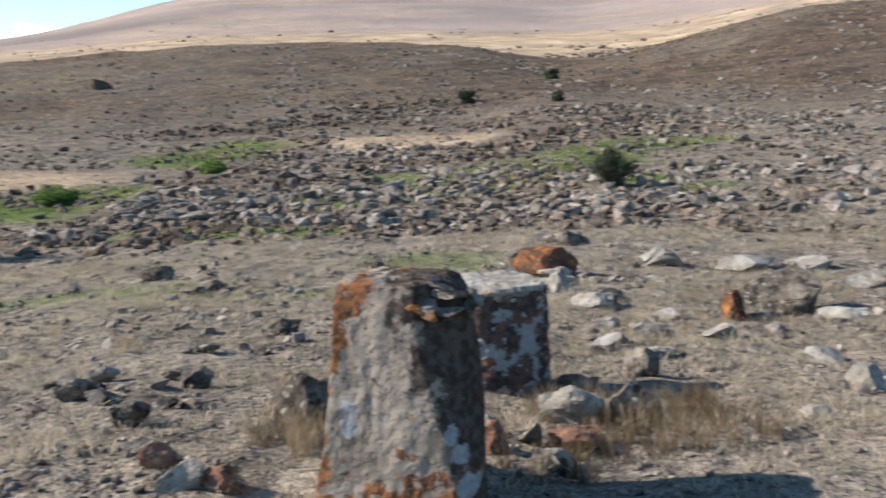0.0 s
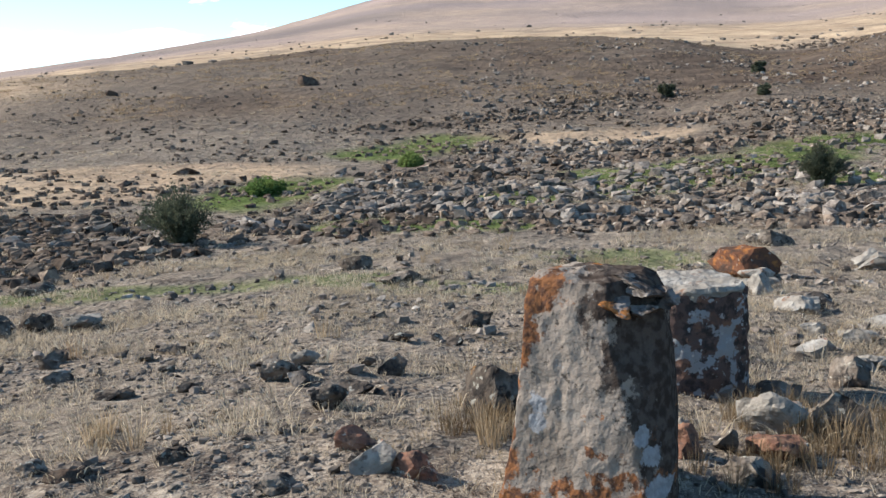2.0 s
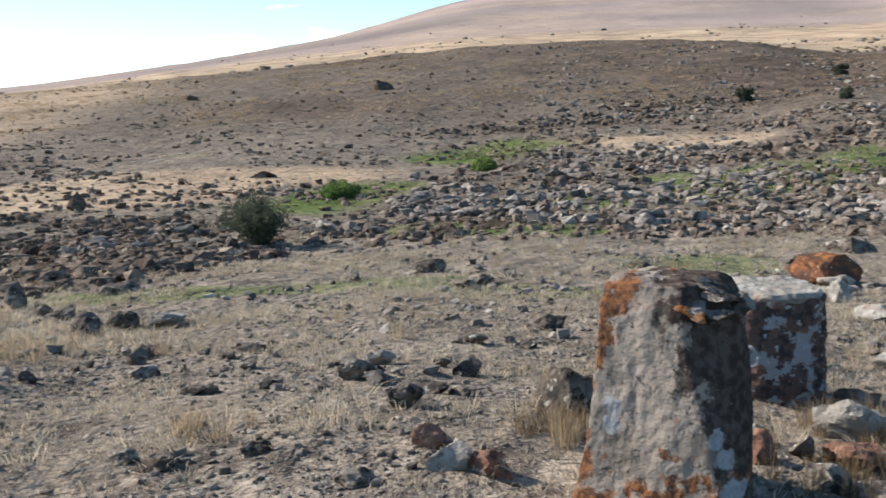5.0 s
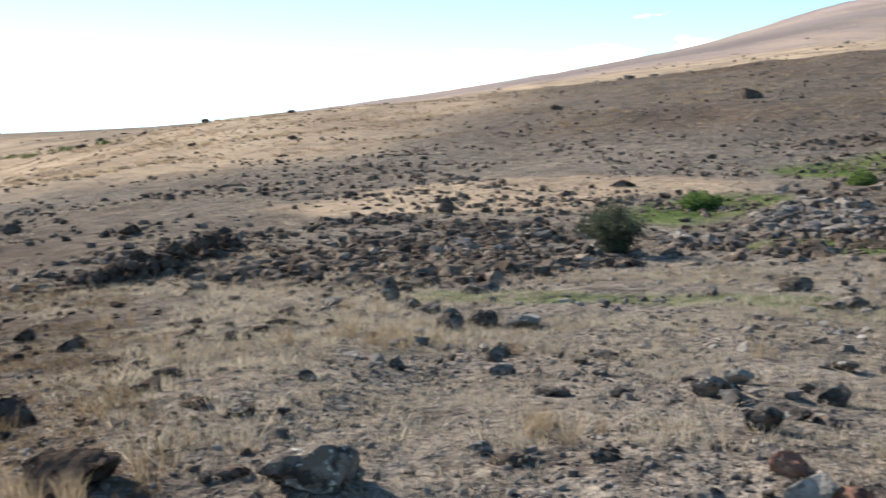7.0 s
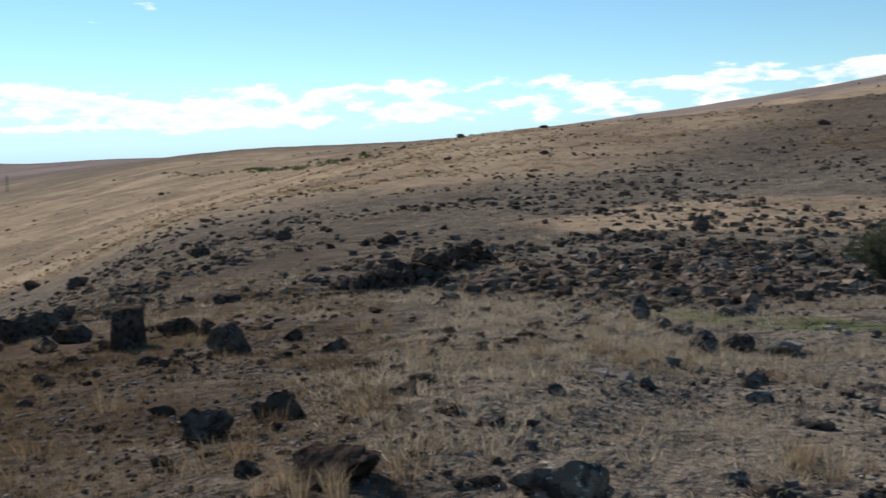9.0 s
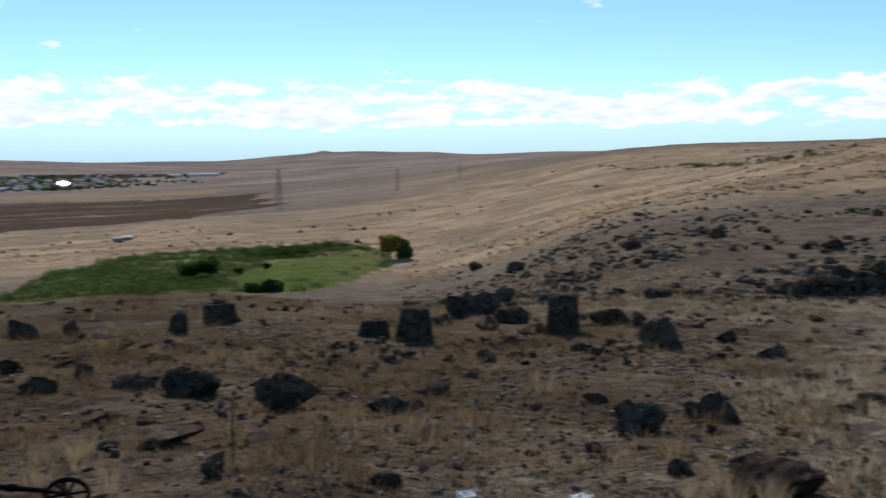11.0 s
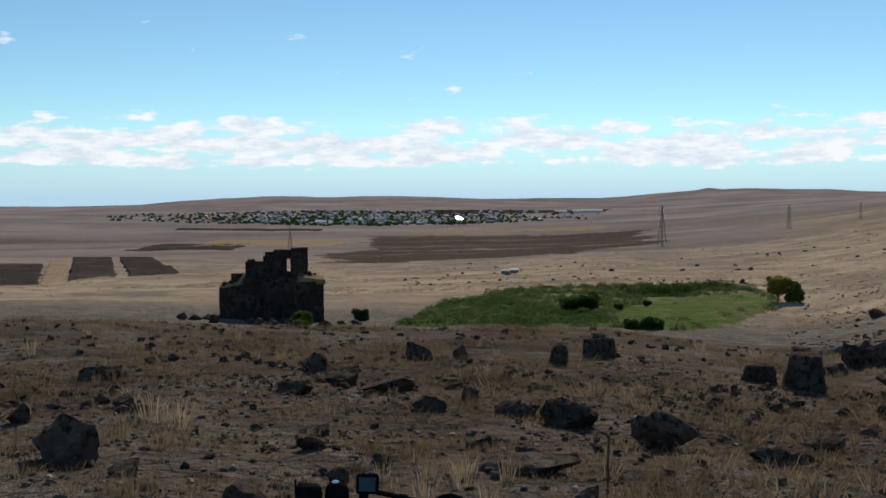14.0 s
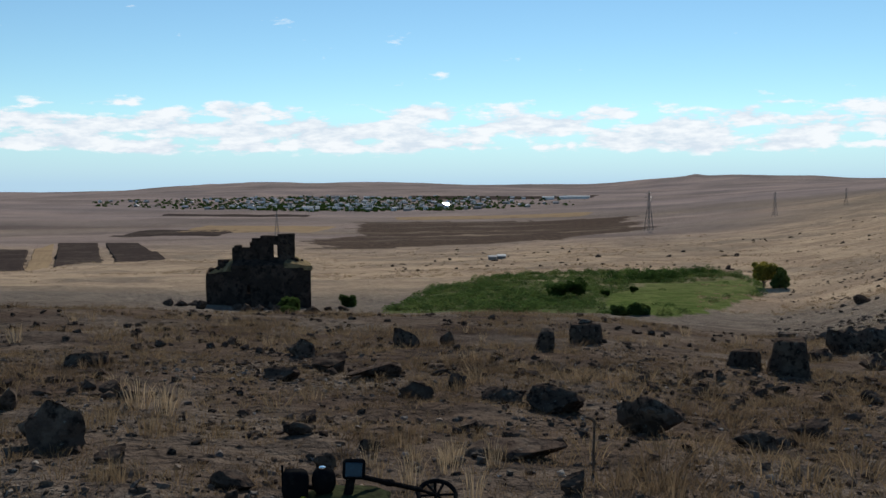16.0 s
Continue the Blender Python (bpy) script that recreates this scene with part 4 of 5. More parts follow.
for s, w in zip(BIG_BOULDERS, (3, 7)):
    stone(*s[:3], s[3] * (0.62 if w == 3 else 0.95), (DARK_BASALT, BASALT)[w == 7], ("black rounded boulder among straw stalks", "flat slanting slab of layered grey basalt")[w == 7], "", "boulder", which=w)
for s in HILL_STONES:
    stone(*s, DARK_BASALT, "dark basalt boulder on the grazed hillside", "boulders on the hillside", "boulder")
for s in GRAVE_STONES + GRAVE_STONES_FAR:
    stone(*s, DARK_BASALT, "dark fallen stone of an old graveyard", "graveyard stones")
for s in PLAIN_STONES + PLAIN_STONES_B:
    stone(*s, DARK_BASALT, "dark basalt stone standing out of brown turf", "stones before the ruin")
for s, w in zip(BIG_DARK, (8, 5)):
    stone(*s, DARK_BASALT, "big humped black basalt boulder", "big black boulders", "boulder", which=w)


def hewn(x, y, w, d, h, taper, turn, lean, label, cap=False):
    """A hewn block of the graveyard, narrower at its top."""
    bm = bmesh.new()
    bmesh.ops.create_cube(bm, size=1)
    for p in bm.verts:
        k = taper if p.co.z > 0 else 1.0
        p.co = Vector((p.co.x * w * k, p.co.y * d * k, (p.co.z + 0.5) * h))
    bmesh.ops.bevel(bm, geom=list(bm.edges), offset=0.035, segments=2, affect="EDGES", profile=0.5)
    bmesh.ops.triangulate(bm, faces=list(bm.faces))
    bmesh.ops.subdivide_edges(bm, edges=list(bm.edges), cuts=2, use_grid_fill=True)
    for p in bm.verts:
        q = p.co * 6 + Vector((x, y, 0))
        p.co += p.co.normalized() * 0.03 * (noise.noise(q) + 0.5 * noise.noise(q * 3))
    m = from_bm("hewn_block", bm, DARK_BASALT, True)
    at = pose(x, y, ground(x, y) - 0.06, lean, lean * 0.5, turn)
    ob = new("gravestone", m)
    ob.matrix_basis = at
    tagged(ob, label=label, category="gravestone", group="hewn gravestones")
    if cap:
        top = boulder(300, 3)
        ob2 = new("stone", shape("stone", top[0], top[1], BASALT))
        ob2.matrix_basis = at @ pose(0, 0, h + 0.005) @ Matrix.Diagonal((0.22, 0.2, 0.05, 1))
        tagged(ob2, label="flat stone lying on a hewn gravestone", category="stone")


hewn(-12.35, 2.52, 0.52, 0.45, 0.50, 0.66, 78, 2, "dark hewn gravestone narrowing to its top")
hewn(-12.95, 2.12, 0.40, 0.36, 0.28, 0.85, 70, -3, "low dark hewn gravestone stump")
hewn(-14.95, 0.21, 0.48, 0.42, 0.36, 0.95, 90, -2, "squat square gravestone with a flat stone on it", True)
hewn(-13.80, -0.40, 0.30, 0.30, 0.38, 0.55, 92, 16, "dark pointed gravestone leaning to one side")
hewn(-12.55, 4.62, 0.44, 0.40, 0.60, 0.9, 66, 1, "tall square hewn gravestone among rubble")

# long flat slab and a stake in front of it
slab_v, slab_f = boulder(310, 4, cuts=5, rough=0.1)
ob = new("slab", shape("slab", slab_v, slab_f, DARK_BASALT))
ob.matrix_basis = pose(-5.95, -0.50, ground(-5.95, -0.5) - 0.05, 0, -4, 96) @ Matrix.Diagonal((0.62, 0.34, 0.14, 1))
tagged(ob, label="long flat grey slab lying in turf", category="slab")
gs = ground(-5.55, -0.07)
stake = base("stake", pose(-5.55, -0.07, gs), "thin weathered stake with a small bent tip", "stake")
part("shaft", tube("shaft", [(0, 0, -0.08), (0.004, 0, 0.12), (-0.003, 0.004, 0.29)], 0.0075, WOOD, ends=0.006), stake)
part("tip", tube("tip", [(-0.003, 0.004, 0.285), (0.0, -0.012, 0.300), (0.0, -0.045, 0.308)], 0.009, WOOD, ends=0.006), stake)
for x, y, a in ((-4.35, 1.42, 20), (-4.62, 0.95, 70)):
    bm = bmesh.new()
    bmesh.ops.create_grid(bm, x_segments=6, y_segments=6, size=0.045)
    for p in bm.verts:
        p.co.z = 0.02 + 0.022 * noise.noise(p.co * 30 + Vector((x, y, 0)))
    r = bmesh.ops.extrude_face_region(bm, geom=list(bm.faces))
    bmesh.ops.translate(bm, verts=[e for e in r["geom"] if isinstance(e, bmesh.types.BMVert)], vec=(0, 0, -0.02))
    ob = new("litter", from_bm("litter", bm, LITTER))
    ob.matrix_basis = pose(x, y, ground(x, y) - 0.002, 0, 0, a)
    tagged(ob, label="crumpled scrap of white paper on turf", category="litter", group="litter")

# ruined dry wall on the slope: one thing, each stone a part
wall = base("ruined_wall", pose(0, 0, 0), "tumbled dry-stone wall of black basalt blocks", "stone wall")
wr = random.Random(8)
ends_ = [Vector((-17.4, 11.2)), Vector((-17.3, 12.5)), Vector((-18.9, 15.6)), Vector((-19.3, 17.0))]
for k in range(64):
    s = k / 63 * 2.999
    i = int(s)
    p = ends_[i].lerp(ends_[i + 1], s - i)
    high = 0.20 + 0.24 * math.sin(min(1, k / 42) * math.pi * 0.6)
    for lay in range(3):
        if lay and wr.random() < 0.15 + 0.2 * lay:
            continue
        x, y = p.x + wr.uniform(-0.3, 0.3), p.y + wr.uniform(-0.15, 0.15)
        key = ("wall", (k + lay) % 8)
        if key not in stone_meshes:
            stone_meshes[key] = shape("stone", *MID_SHAPES[(k + lay) % 8], DARK_BASALT)
        w = wr.uniform(0.24, 0.44)
        part("stone", stone_meshes[key], wall, at=pose(x, y, ground(x, y) - 0.08 + lay * high * 0.42, wr.uniform(-12, 12), wr.uniform(-12, 12), wr.uniform(0, 360)) @ Matrix.Diagonal((w, w * 0.8, w * wr.uniform(0.55, 0.9), 1)))


# ---- rubble and loose stones ----
def near(x, y, x0, y0, x1, y1):
    """How far a place lies from a line in the plan."""
    dx, dy = x1 - x0, y1 - y0
    s = min(max(((x - x0) * dx + (y - y0) * dy) / (dx * dx + dy * dy), 0), 1)
    return math.hypot(x - x0 - s * dx, y - y0 - s * dy)


def spread(strips, per_m, rng, lo, hi, drifts=False):
    out = []
    for x0, y0, x1, y1, w in strips:
        n = int(per_m * (math.hypot(x1 - x0, y1 - y0) + w) * w * 2)
        for _ in range(n):
            s = rng.random()
            x, y = x0 + (x1 - x0) * s + rng.gauss(0, w * 0.45), y0 + (y1 - y0) * s + rng.gauss(0, w * 0.45)
            d = lo + (hi - lo) * rng.random() ** 2.6
            if drifts and noise.noise(Vector((x / 1.7, y / 2.6, 3.0))) + 0.5 * noise.noise(Vector((x / 0.6, y / 0.8, 9.0))) < rng.uniform(-0.45, 0.25):
                continue
            if drifts and any(near(x, y, *g[:4]) < 0.9 * g[4] for g in GREEN):
                continue
            out.append((x, y, d))
    return out


def lay_stones(name, spots, shapes, mat, rng, label, sink=0.25):
    pos = [(x, y, ground(x, y) - sink * d) for x, y, d in spots]
    size = [(d * rng.uniform(0.8, 1.35), d * rng.uniform(0.7, 1.1), d * rng.uniform(0.45, 0.88)) for _, _, d in spots]
    scatter(name, shapes, pos, size, [rng.uniform(0, 6.28) for _ in spots], mat, label, "stones")


rr = random.Random(21)
lay_stones("boulder_field", spread([s for s in RUBBLE if s[1] < 34], 16.0, rr, 0.08, 0.47, True), ROCKS, SCREE, rr, "grey basalt boulders filling a dry stream bed")
lay_stones("boulder_field", spread([s for s in RUBBLE if s[1] > 34], 6.0, rr, 0.08, 0.55, True), ROCKS, BROWN_SCREE, rr, "brown-grey boulders along the upper stream bed")
lay_stones("rubble", spread(RUBBLE_WEST, 17.0, rr, 0.06, 0.42), ROCKS, BROWN_SCREE, rr, "tumbled brown basalt rubble of a fallen enclosure")
# the larger boulders stand apart as things of their own
for x, y, d in spread(RUBBLE[:8], 0.36, rr, 0.22, 0.50, True):
    stone(x, y, d, d * rr.uniform(0.5, 0.8), BASALT, "rounded grey boulder in the stream bed", "stream bed boulders", "boulder")


def ring_spots(n, r0, r1, b0, b1, lo, hi, rng, seed, clump=0.0, size=1.5):
    """Spots between two rings and two bearings, thicker where a slow noise is high."""
    out = []
    while len(out) < n:
        r = math.sqrt(rng.uniform(r0 * r0, r1 * r1)) if r1 < 30 else r0 * (r1 / r0) ** rng.random()
        a = math.radians(rng.uniform(b0, b1))
        x, y = -math.sin(a) * r, math.cos(a) * r
        if clump and noise.noise(Vector((x / size, y / size, seed))) < rng.uniform(-0.6, 0.6) * (1 - clump) + clump * 0.15:
            continue
        out.append((x, y, lo + (hi - lo) * rng.random() ** 2.5))
    return out


lay_stones("clods", ring_spots(20000, 2.2, 13, -34, 66, 0.010, 0.055, rr, 31.0, 0.3, 1.4), CHIPS, CLOD, rr, "crumbs of dry grey earth and dung over grazed turf", 0.3)
lay_stones("clods", ring_spots(9000, 2.6, 14, 58, 128, 0.010, 0.06, rr, 32.0, 0.3, 1.4), CHIPS, BROWN_SCREE, rr, "crumbs of brown earth and chips over grazed turf", 0.3)
lay_stones("gravel", ring_spots(4200, 2.2, 12, -34, 128, 0.012, 0.06, rr, 1.0, 0.5), CHIPS, SCREE, rr, "small grey stones strewn over the turf", 0.15)
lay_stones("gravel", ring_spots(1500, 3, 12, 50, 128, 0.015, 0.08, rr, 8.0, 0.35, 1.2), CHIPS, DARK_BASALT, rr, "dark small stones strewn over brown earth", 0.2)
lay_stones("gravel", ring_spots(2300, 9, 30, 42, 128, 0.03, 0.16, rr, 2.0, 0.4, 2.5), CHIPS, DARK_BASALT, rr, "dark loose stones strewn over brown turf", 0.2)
lay_stones("gravel", ring_spots(2600, 6, 22, -34, 45, 0.03, 0.16, rr, 3.0, 0.5, 2.0), ROCKS, SCREE, rr, "grey loose stones in the dry pasture", 0.2)
lay_stones("hillside_stones", ring_spots(17000, 20, 135, -30, 78, 0.05, 0.40, rr, 4.0, 0.4, 7), ROCKS, BROWN_SCREE, rr, "stones scattered over the grazed hillside", 0.3)
lay_stones("hillside_stones", ring_spots(5500, 24, 125, -30, 10, 0.08, 0.55, rr, 6.0, 0.55, 7), ROCKS, SCREE, rr, "stones scattered over the hillside above the stream", 0.3)
lay_stones("far_stones", ring_spots(700, 150, 700, -30, 36, 0.5, 1.7, rr, 7.0, 0.75, 60), SMALL_SHAPES[:4], SCREE, rr, "boulders strewn over the far sunlit hill", 0.3)
lay_stones("far_stones", [(20 + rr.gauss(0, 9) + s * 0.5, 150 + s, rr.uniform(0.3, 1.1)) for s in [rr.uniform(0, 70) for _ in range(420)]], ROCKS, BROWN_SCREE, rr, "boulders in the sunlit head of the stream", 0.3)
lay_stones("far_stones", ring_spots(500, 130, 420, 38, 100, 0.3, 1.4, rr, 5.0, 0.6, 40), SMALL_SHAPES[:4], DARK_BASALT, rr, "dark boulders dotted over the far golden slope", 0.3)


# ---- grass ----
def tuft(seed, blades, high, wide, thick):
    rng = np.random.default_rng(seed)
    v, f = [], []
    for _ in range(blades):
        a, b = rng.uniform(0, 2 * np.pi), rng.uniform(0, 2 * np.pi)
        r0, h = wide * 0.35 * rng.random() ** 0.5, high * rng.uniform(0.45, 1.0)
        out = wide * rng.uniform(0.15, 0.7)
        x, y = r0 * np.cos(a), r0 * np.sin(a)
        dx, dy = np.cos(a) * out, np.sin(a) * out
        sx, sy = np.cos(b) * thick, np.sin(b) * thick
        k = len(v)
        v += [(x - sx, y - sy, -0.02), (x + sx, y + sy, -0.02), (x + dx * 0.4 - sx * 0.8, y + dy * 0.4 - sy * 0.8, h * 0.62), (x + dx * 0.4 + sx * 0.8, y + dy * 0.4 + sy * 0.8, h * 0.62), (x + dx, y + dy, h * rng.uniform(0.75, 1.0))]
        f += [(k, k + 1, k + 3), (k, k + 3, k + 2), (k + 2, k + 3, k + 4)]
    return np.array(v), np.array(f)


def plant(name, spots, shapes, mat, rng, label):
    pos = [(x, y, ground(x, y)) for x, y, _ in spots]
    size = [(s * rng.uniform(0.8, 1.2), s * rng.uniform(0.8, 1.2), s * rng.uniform(0.7, 1.2)) for _, _, s in spots]
    scatter(name, shapes, pos, size, [rng.uniform(0, 6.28) for _ in spots], mat, label, "grass")


SHORT = [tuft(500 + i, 12, 0.055, 0.13, 0.0022) for i in range(8)]
MEDIUM = [tuft(520 + i, 20, 0.13, 0.22, 0.0026) for i in range(6)]
STALKS = [tuft(540 + i, 36, 0.34, 0.20, 0.0026) for i in range(6)]
MEADOW = [tuft(560 + i, 22, 0.12, 0.36, 0.0055) for i in range(6)]
plant("short_grass", ring_spots(7500, 2.0, 14, 56, 128, 0.6, 1.35, rr, 17.0, 0.25, 0.9), SHORT, BROWN_BLADE, rr, "short grazed brown grass in tufts")
plant("short_grass", ring_spots(7500, 2.0, 12.5, -34, 62, 0.6, 1.35, rr, 11.0, 0.25, 0.9), SHORT, STRAW_BLADE, rr, "short grazed dry grass in tufts")
plant("dry_grass", ring_spots(6500, 5, 21, -34, 60, 0.5, 1.3, rr, 12.0, 0.55, 2.6), MEDIUM, STRAW_BLADE, rr, "dry pale grass in loose clumps")
plant("dry_grass", ring_spots(3600, 4, 26, 55, 128, 0.6, 1.6, rr, 13.0, 0.6, 2.2), MEDIUM, BROWN_BLADE, rr, "dry brown grass in loose clumps")
plant("straw_stalks", ring_spots(150, 4.5, 20, -30, 126, 0.5, 1.1, rr, 14.0, 0.85, 2.0), STALKS, TALL_STRAW, rr, "tall dry straw stalks in thin clumps")
plant("meadow_grass", ring_spots(3200, 70, 135, -30, 60, 1.2, 3.0, rr, 16.0, 0.5, 9), MEADOW, TALL_STRAW, rr, "brown hillside grass in low clumps")
plant("meadow_grass", ring_spots(6500, 17, 75, -30, 75, 0.5, 1.4, rr, 15.0, 0.5, 6), MEADOW, STRAW_BLADE, rr, "dry hillside grass in low clumps")
plant("far_grass", ring_spots(2600, 75, 280, 44, 82, 1.4, 3.2, rr, 18.0, 0.45, 12), MEADOW, TALL_STRAW, rr, "brown grass clumps over the golden slope")
plant("far_grass", ring_spots(2000, 140, 420, 80, 122, 2.0, 4.5, rr, 19.0, 0.6, 25), MEADOW, TALL_STRAW, rr, "brown grass clumps over the plain")
plant("green_grass", [(x, y, s * 0.55) for x, y, s in spread([s for s in GREEN if math.hypot(s[0], s[1]) < 18], 26.0, rr, 0.3, 0.7)], MEDIUM, GREEN_BLADE, rr, "thin green grass coming up through straw")
plant("green_grass", [(x, y, s * 0.75) for x, y, s in spread([s for s in GREEN if math.hypot(s[0], s[1]) > 18], 13.0, rr, 0.4, 0.9)], MEADOW, GREEN_BLADE, rr, "low green grass along the damp stream")
by_stele = [(0.95 + rr.gauss(0, 0.16), 5.25 + rr.gauss(0, 0.2), rr.uniform(0.5, 0.95)) for _ in range(14)] + [(-0.85 + rr.gauss(0, 0.1), 4.85 + rr.gauss(0, 0.12), rr.uniform(0.5, 0.8)) for _ in range(7)]
by_stele += [(-4.1 + rr.gauss(0, 0.2), 2.05 + rr.gauss(0, 0.12), rr.uniform(0.5, 0.8)) for _ in range(8)] + [(-5.5 + rr.gauss(0, 0.25), -0.95 + rr.gauss(0, 0.22), rr.uniform(0.45, 0.7)) for _ in range(9)]
by_stele += [(-6.0 + rr.gauss(0, 0.35), 6.8 + rr.gauss(0, 0.4), rr.uniform(0.6, 0.9)) for _ in range(18)] + [(-2.9 + rr.gauss(0, 0.12), 4.5 + rr.gauss(0, 0.12), rr.uniform(0.6, 0.9)) for _ in range(6)]
brown_tufts = []
for tx, ty, tn, wide in ((-10.9, -5.5, 40, 0.5), (-15.3, -6.6, 34, 0.8), (-6.1, -1.0, 34, 0.28), (-14.4, -2.6, 26, 0.6), (-4.62, -2.28, 12, 0.10), (-6.2, -3.0, 18, 0.25), (-9.0, -2.0, 22, 0.5), (-12.2, -1.0, 22, 0.6), (-8.0, 1.6, 22, 0.4), (-5.0, 0.3, 14, 0.2), (-7.4, 3.0, 20, 0.4), (-11.0, 1.0, 22, 0.5)):
    brown_tufts += [(tx + rr.gauss(0, wide), ty + rr.gauss(0, wide), rr.uniform(0.25, 0.62)) for _ in range(tn * 2 // 3)]
plant("dry_weeds", brown_tufts, STALKS, BROWN_BLADE, rr, "feathery brown dry weeds in loose tufts")
# brown weeds, set dark and dense right of the stele in place of shadow
weeds = [(rr.uniform(0.35, 1.5), rr.uniform(4.5, 5.7), rr.uniform(0.45, 0.9)) for _ in range(46)] + [(rr.uniform(0.0, 0.5), rr.uniform(4.2, 5.6), rr.uniform(0.3, 0.6)) for _ in range(20)] + [(-1.0 + rr.gauss(0, 0.15), 5.1 + rr.gauss(0, 0.15), rr.uniform(0.4, 0.8)) for _ in range(12)]
plant("dry_weeds", weeds, STALKS, BROWN_BLADE, rr, "matted dry brown weeds round the fallen stones")
plant("straw_stalks", by_stele, STALKS, TALL_STRAW, rr, "thin dry straw stalks growing round stones")


# ---- bushes and trees ----
def leaves(name, blobs, count, leaf, mat, rng):
    """A crown of single leaves round uneven clumps (x, y, z, radius)."""
    v, f = [], []
    for x, y, z, r in blobs:
        n = int(count * r * r)
        for _ in range(n):
            d = Vector((rng.gauss(0, 1), rng.gauss(0, 1), rng.gauss(0, 1))).normalized()
            p = Vector((x, y, z)) + d * r * rng.uniform(0.35, 1.0) ** 0.5 * (1 + 0.35 * noise.noise(d * 2.2 + Vector((x, y, z))))
            a = Vector((rng.gauss(0, 1), rng.gauss(0, 1), rng.gauss(0, 0.7))).normalized()
            b = a.orthogonal().normalized()
            s = leaf * rng.uniform(0.6, 1.3)
            k = len(v)
            v += [p - a * s, p + b * s * 0.45, p + a * s, p - b * s * 0.45]
            f.append((k, k + 1, k + 2, k + 3))
    return shape(name, v, f, mat, False)


def bush(x, y, w, h, mat, label, category="bush", group="", seed=0, leaf=0.035, count=2600, trunk=0.1, name="bush"):
    rng = random.Random(900 + seed)
    thing = base(name, pose(x, y, ground(x, y)), label, category, group)
    blobs = []
    for _ in range(22):
        a, r = rng.uniform(0, 6.28), w * 0.38 * rng.random() ** 0.5
        if len(blobs) < 5 and trunk < 0.2:
            blobs.append((math.cos(a) * w * 0.26, math.sin(a) * w * 0.26, h * 0.2, w * 0.2))
            continue
        blobs.append((math.cos(a) * r, math.sin(a) * r, h * (rng.uniform(0.18, 0.80) if trunk < 0.2 else rng.uniform(0.34, 0.80)), w * rng.uniform(0.09, 0.20)))
    part("trunk", tube("trunk", [(0, 0, -0.1 * h), (0.02 * w, 0, h * 0.2), (0.05 * w, 0.03 * w, h * 0.5)], 0.035 * h, BARK, 7, 0.018 * h), thing)
    for b in blobs[:5]:
        part("limb", tube("limb", [(0.02 * w, 0, h * 0.15), (b[0] * 0.5, b[1] * 0.5, h * 0.15 + (b[2] - h * 0.15) * 0.6), b[:3]], 0.018 * h, BARK, 5, 0.006 * h), thing)
    part("crown", leaves("crown", blobs, count / (w * w), leaf, mat, rng), thing)
    return thing



def fan_bush(x, y, w, h, lean, label, seed, stems=130, leaf=0.03):
    """A windswept bush: stems that fan out of one foot, each clothed in small leaves."""
    rng = random.Random(seed)
    thing = base("bush", pose(x, y, ground(x, y)), label, "bush")
    v, f = [], []
    for k in range(stems):
        a, out = rng.uniform(0, 6.28), rng.random() ** 0.6
        tall = h * (1.0 - 0.45 * out) * rng.uniform(0.55, 1.05)
        foot = Vector((rng.gauss(0, 0.07 * w), rng.gauss(0, 0.07 * w), 0))
        tip = foot + Vector((math.cos(a) * out * w * 0.52 + lean * w * tall / h, math.sin(a) * out * w * 0.45, tall))
        bend = foot.lerp(tip, 0.5) + Vector((0, 0, 0.16 * h))
        if k < 22:
            part("stem", tube("stem", [foot - Vector((0, 0, 0.08)), foot.lerp(bend, 0.55), bend.lerp(tip, 0.5)], 0.014 * h, BARK, 5, 0.004 * h), thing)
        for _ in range(90):
            s = rng.random() ** 0.75
            p = foot.lerp(bend, s).lerp(bend.lerp(tip, s), s) + Vector((rng.gauss(0, 1), rng.gauss(0, 1), rng.gauss(0, 1))) * 0.035 * w
            d = ((tip - foot).normalized() + Vector((rng.gauss(0, 0.5), rng.gauss(0, 0.5), rng.gauss(0, 0.4)))).normalized()
            b = d.orthogonal().normalized()
            size = leaf * rng.uniform(0.6, 1.4)
            n = len(v)
            v += [p - d * size, p + b * size * 0.32, p + d * size, p - b * size * 0.32]
            f.append((n, n + 1, n + 2, n + 3))
    part("crown", shape("crown", v, f, LEAF, False), thing)


fan_bush(-9.95, 19.9, 1.55, 1.55, -0.14, "windswept grey-green bush by the stream bed", 901)
fan_bush(4.95, 28.9, 1.25, 1.3, -0.05, "dense dark olive bush among boulders", 902, leaf=0.04)
bush(2.12, 72.3, 1.2, 0.95, LEAF, "small dark bush on the upper stream", group="small bushes", seed=3, leaf=0.07, count=9000)
bush(-9.6, 41.5, 1.5, 0.45, LEAF_GREEN, "low bush at the edge of the stream", group="small bushes", seed=4, leaf=0.06, count=9000)
bush(10.2, 88.0, 1.3, 1.0, LEAF, "small dark bush below the ridge", group="small bushes", seed=5, leaf=0.09, count=8000)
bush(-12.3, 31.0, 1.6, 0.34, LEAF_GREEN, "low green bush in damp grass", group="small bushes", seed=6, leaf=0.05, count=9000)
bush(8.0, 66.0, 1.0, 0.7, LEAF, "small bush on the stony slope", group="small bushes", seed=7, leaf=0.06, count=8000)
bush(-106.6, 21.9, 2.9, 3.0, LEAF_YELLOW, "small tree with yellowing crown at the garden corner", "tree", seed=8, leaf=0.13, count=14000, trunk=0.3, name="tree")
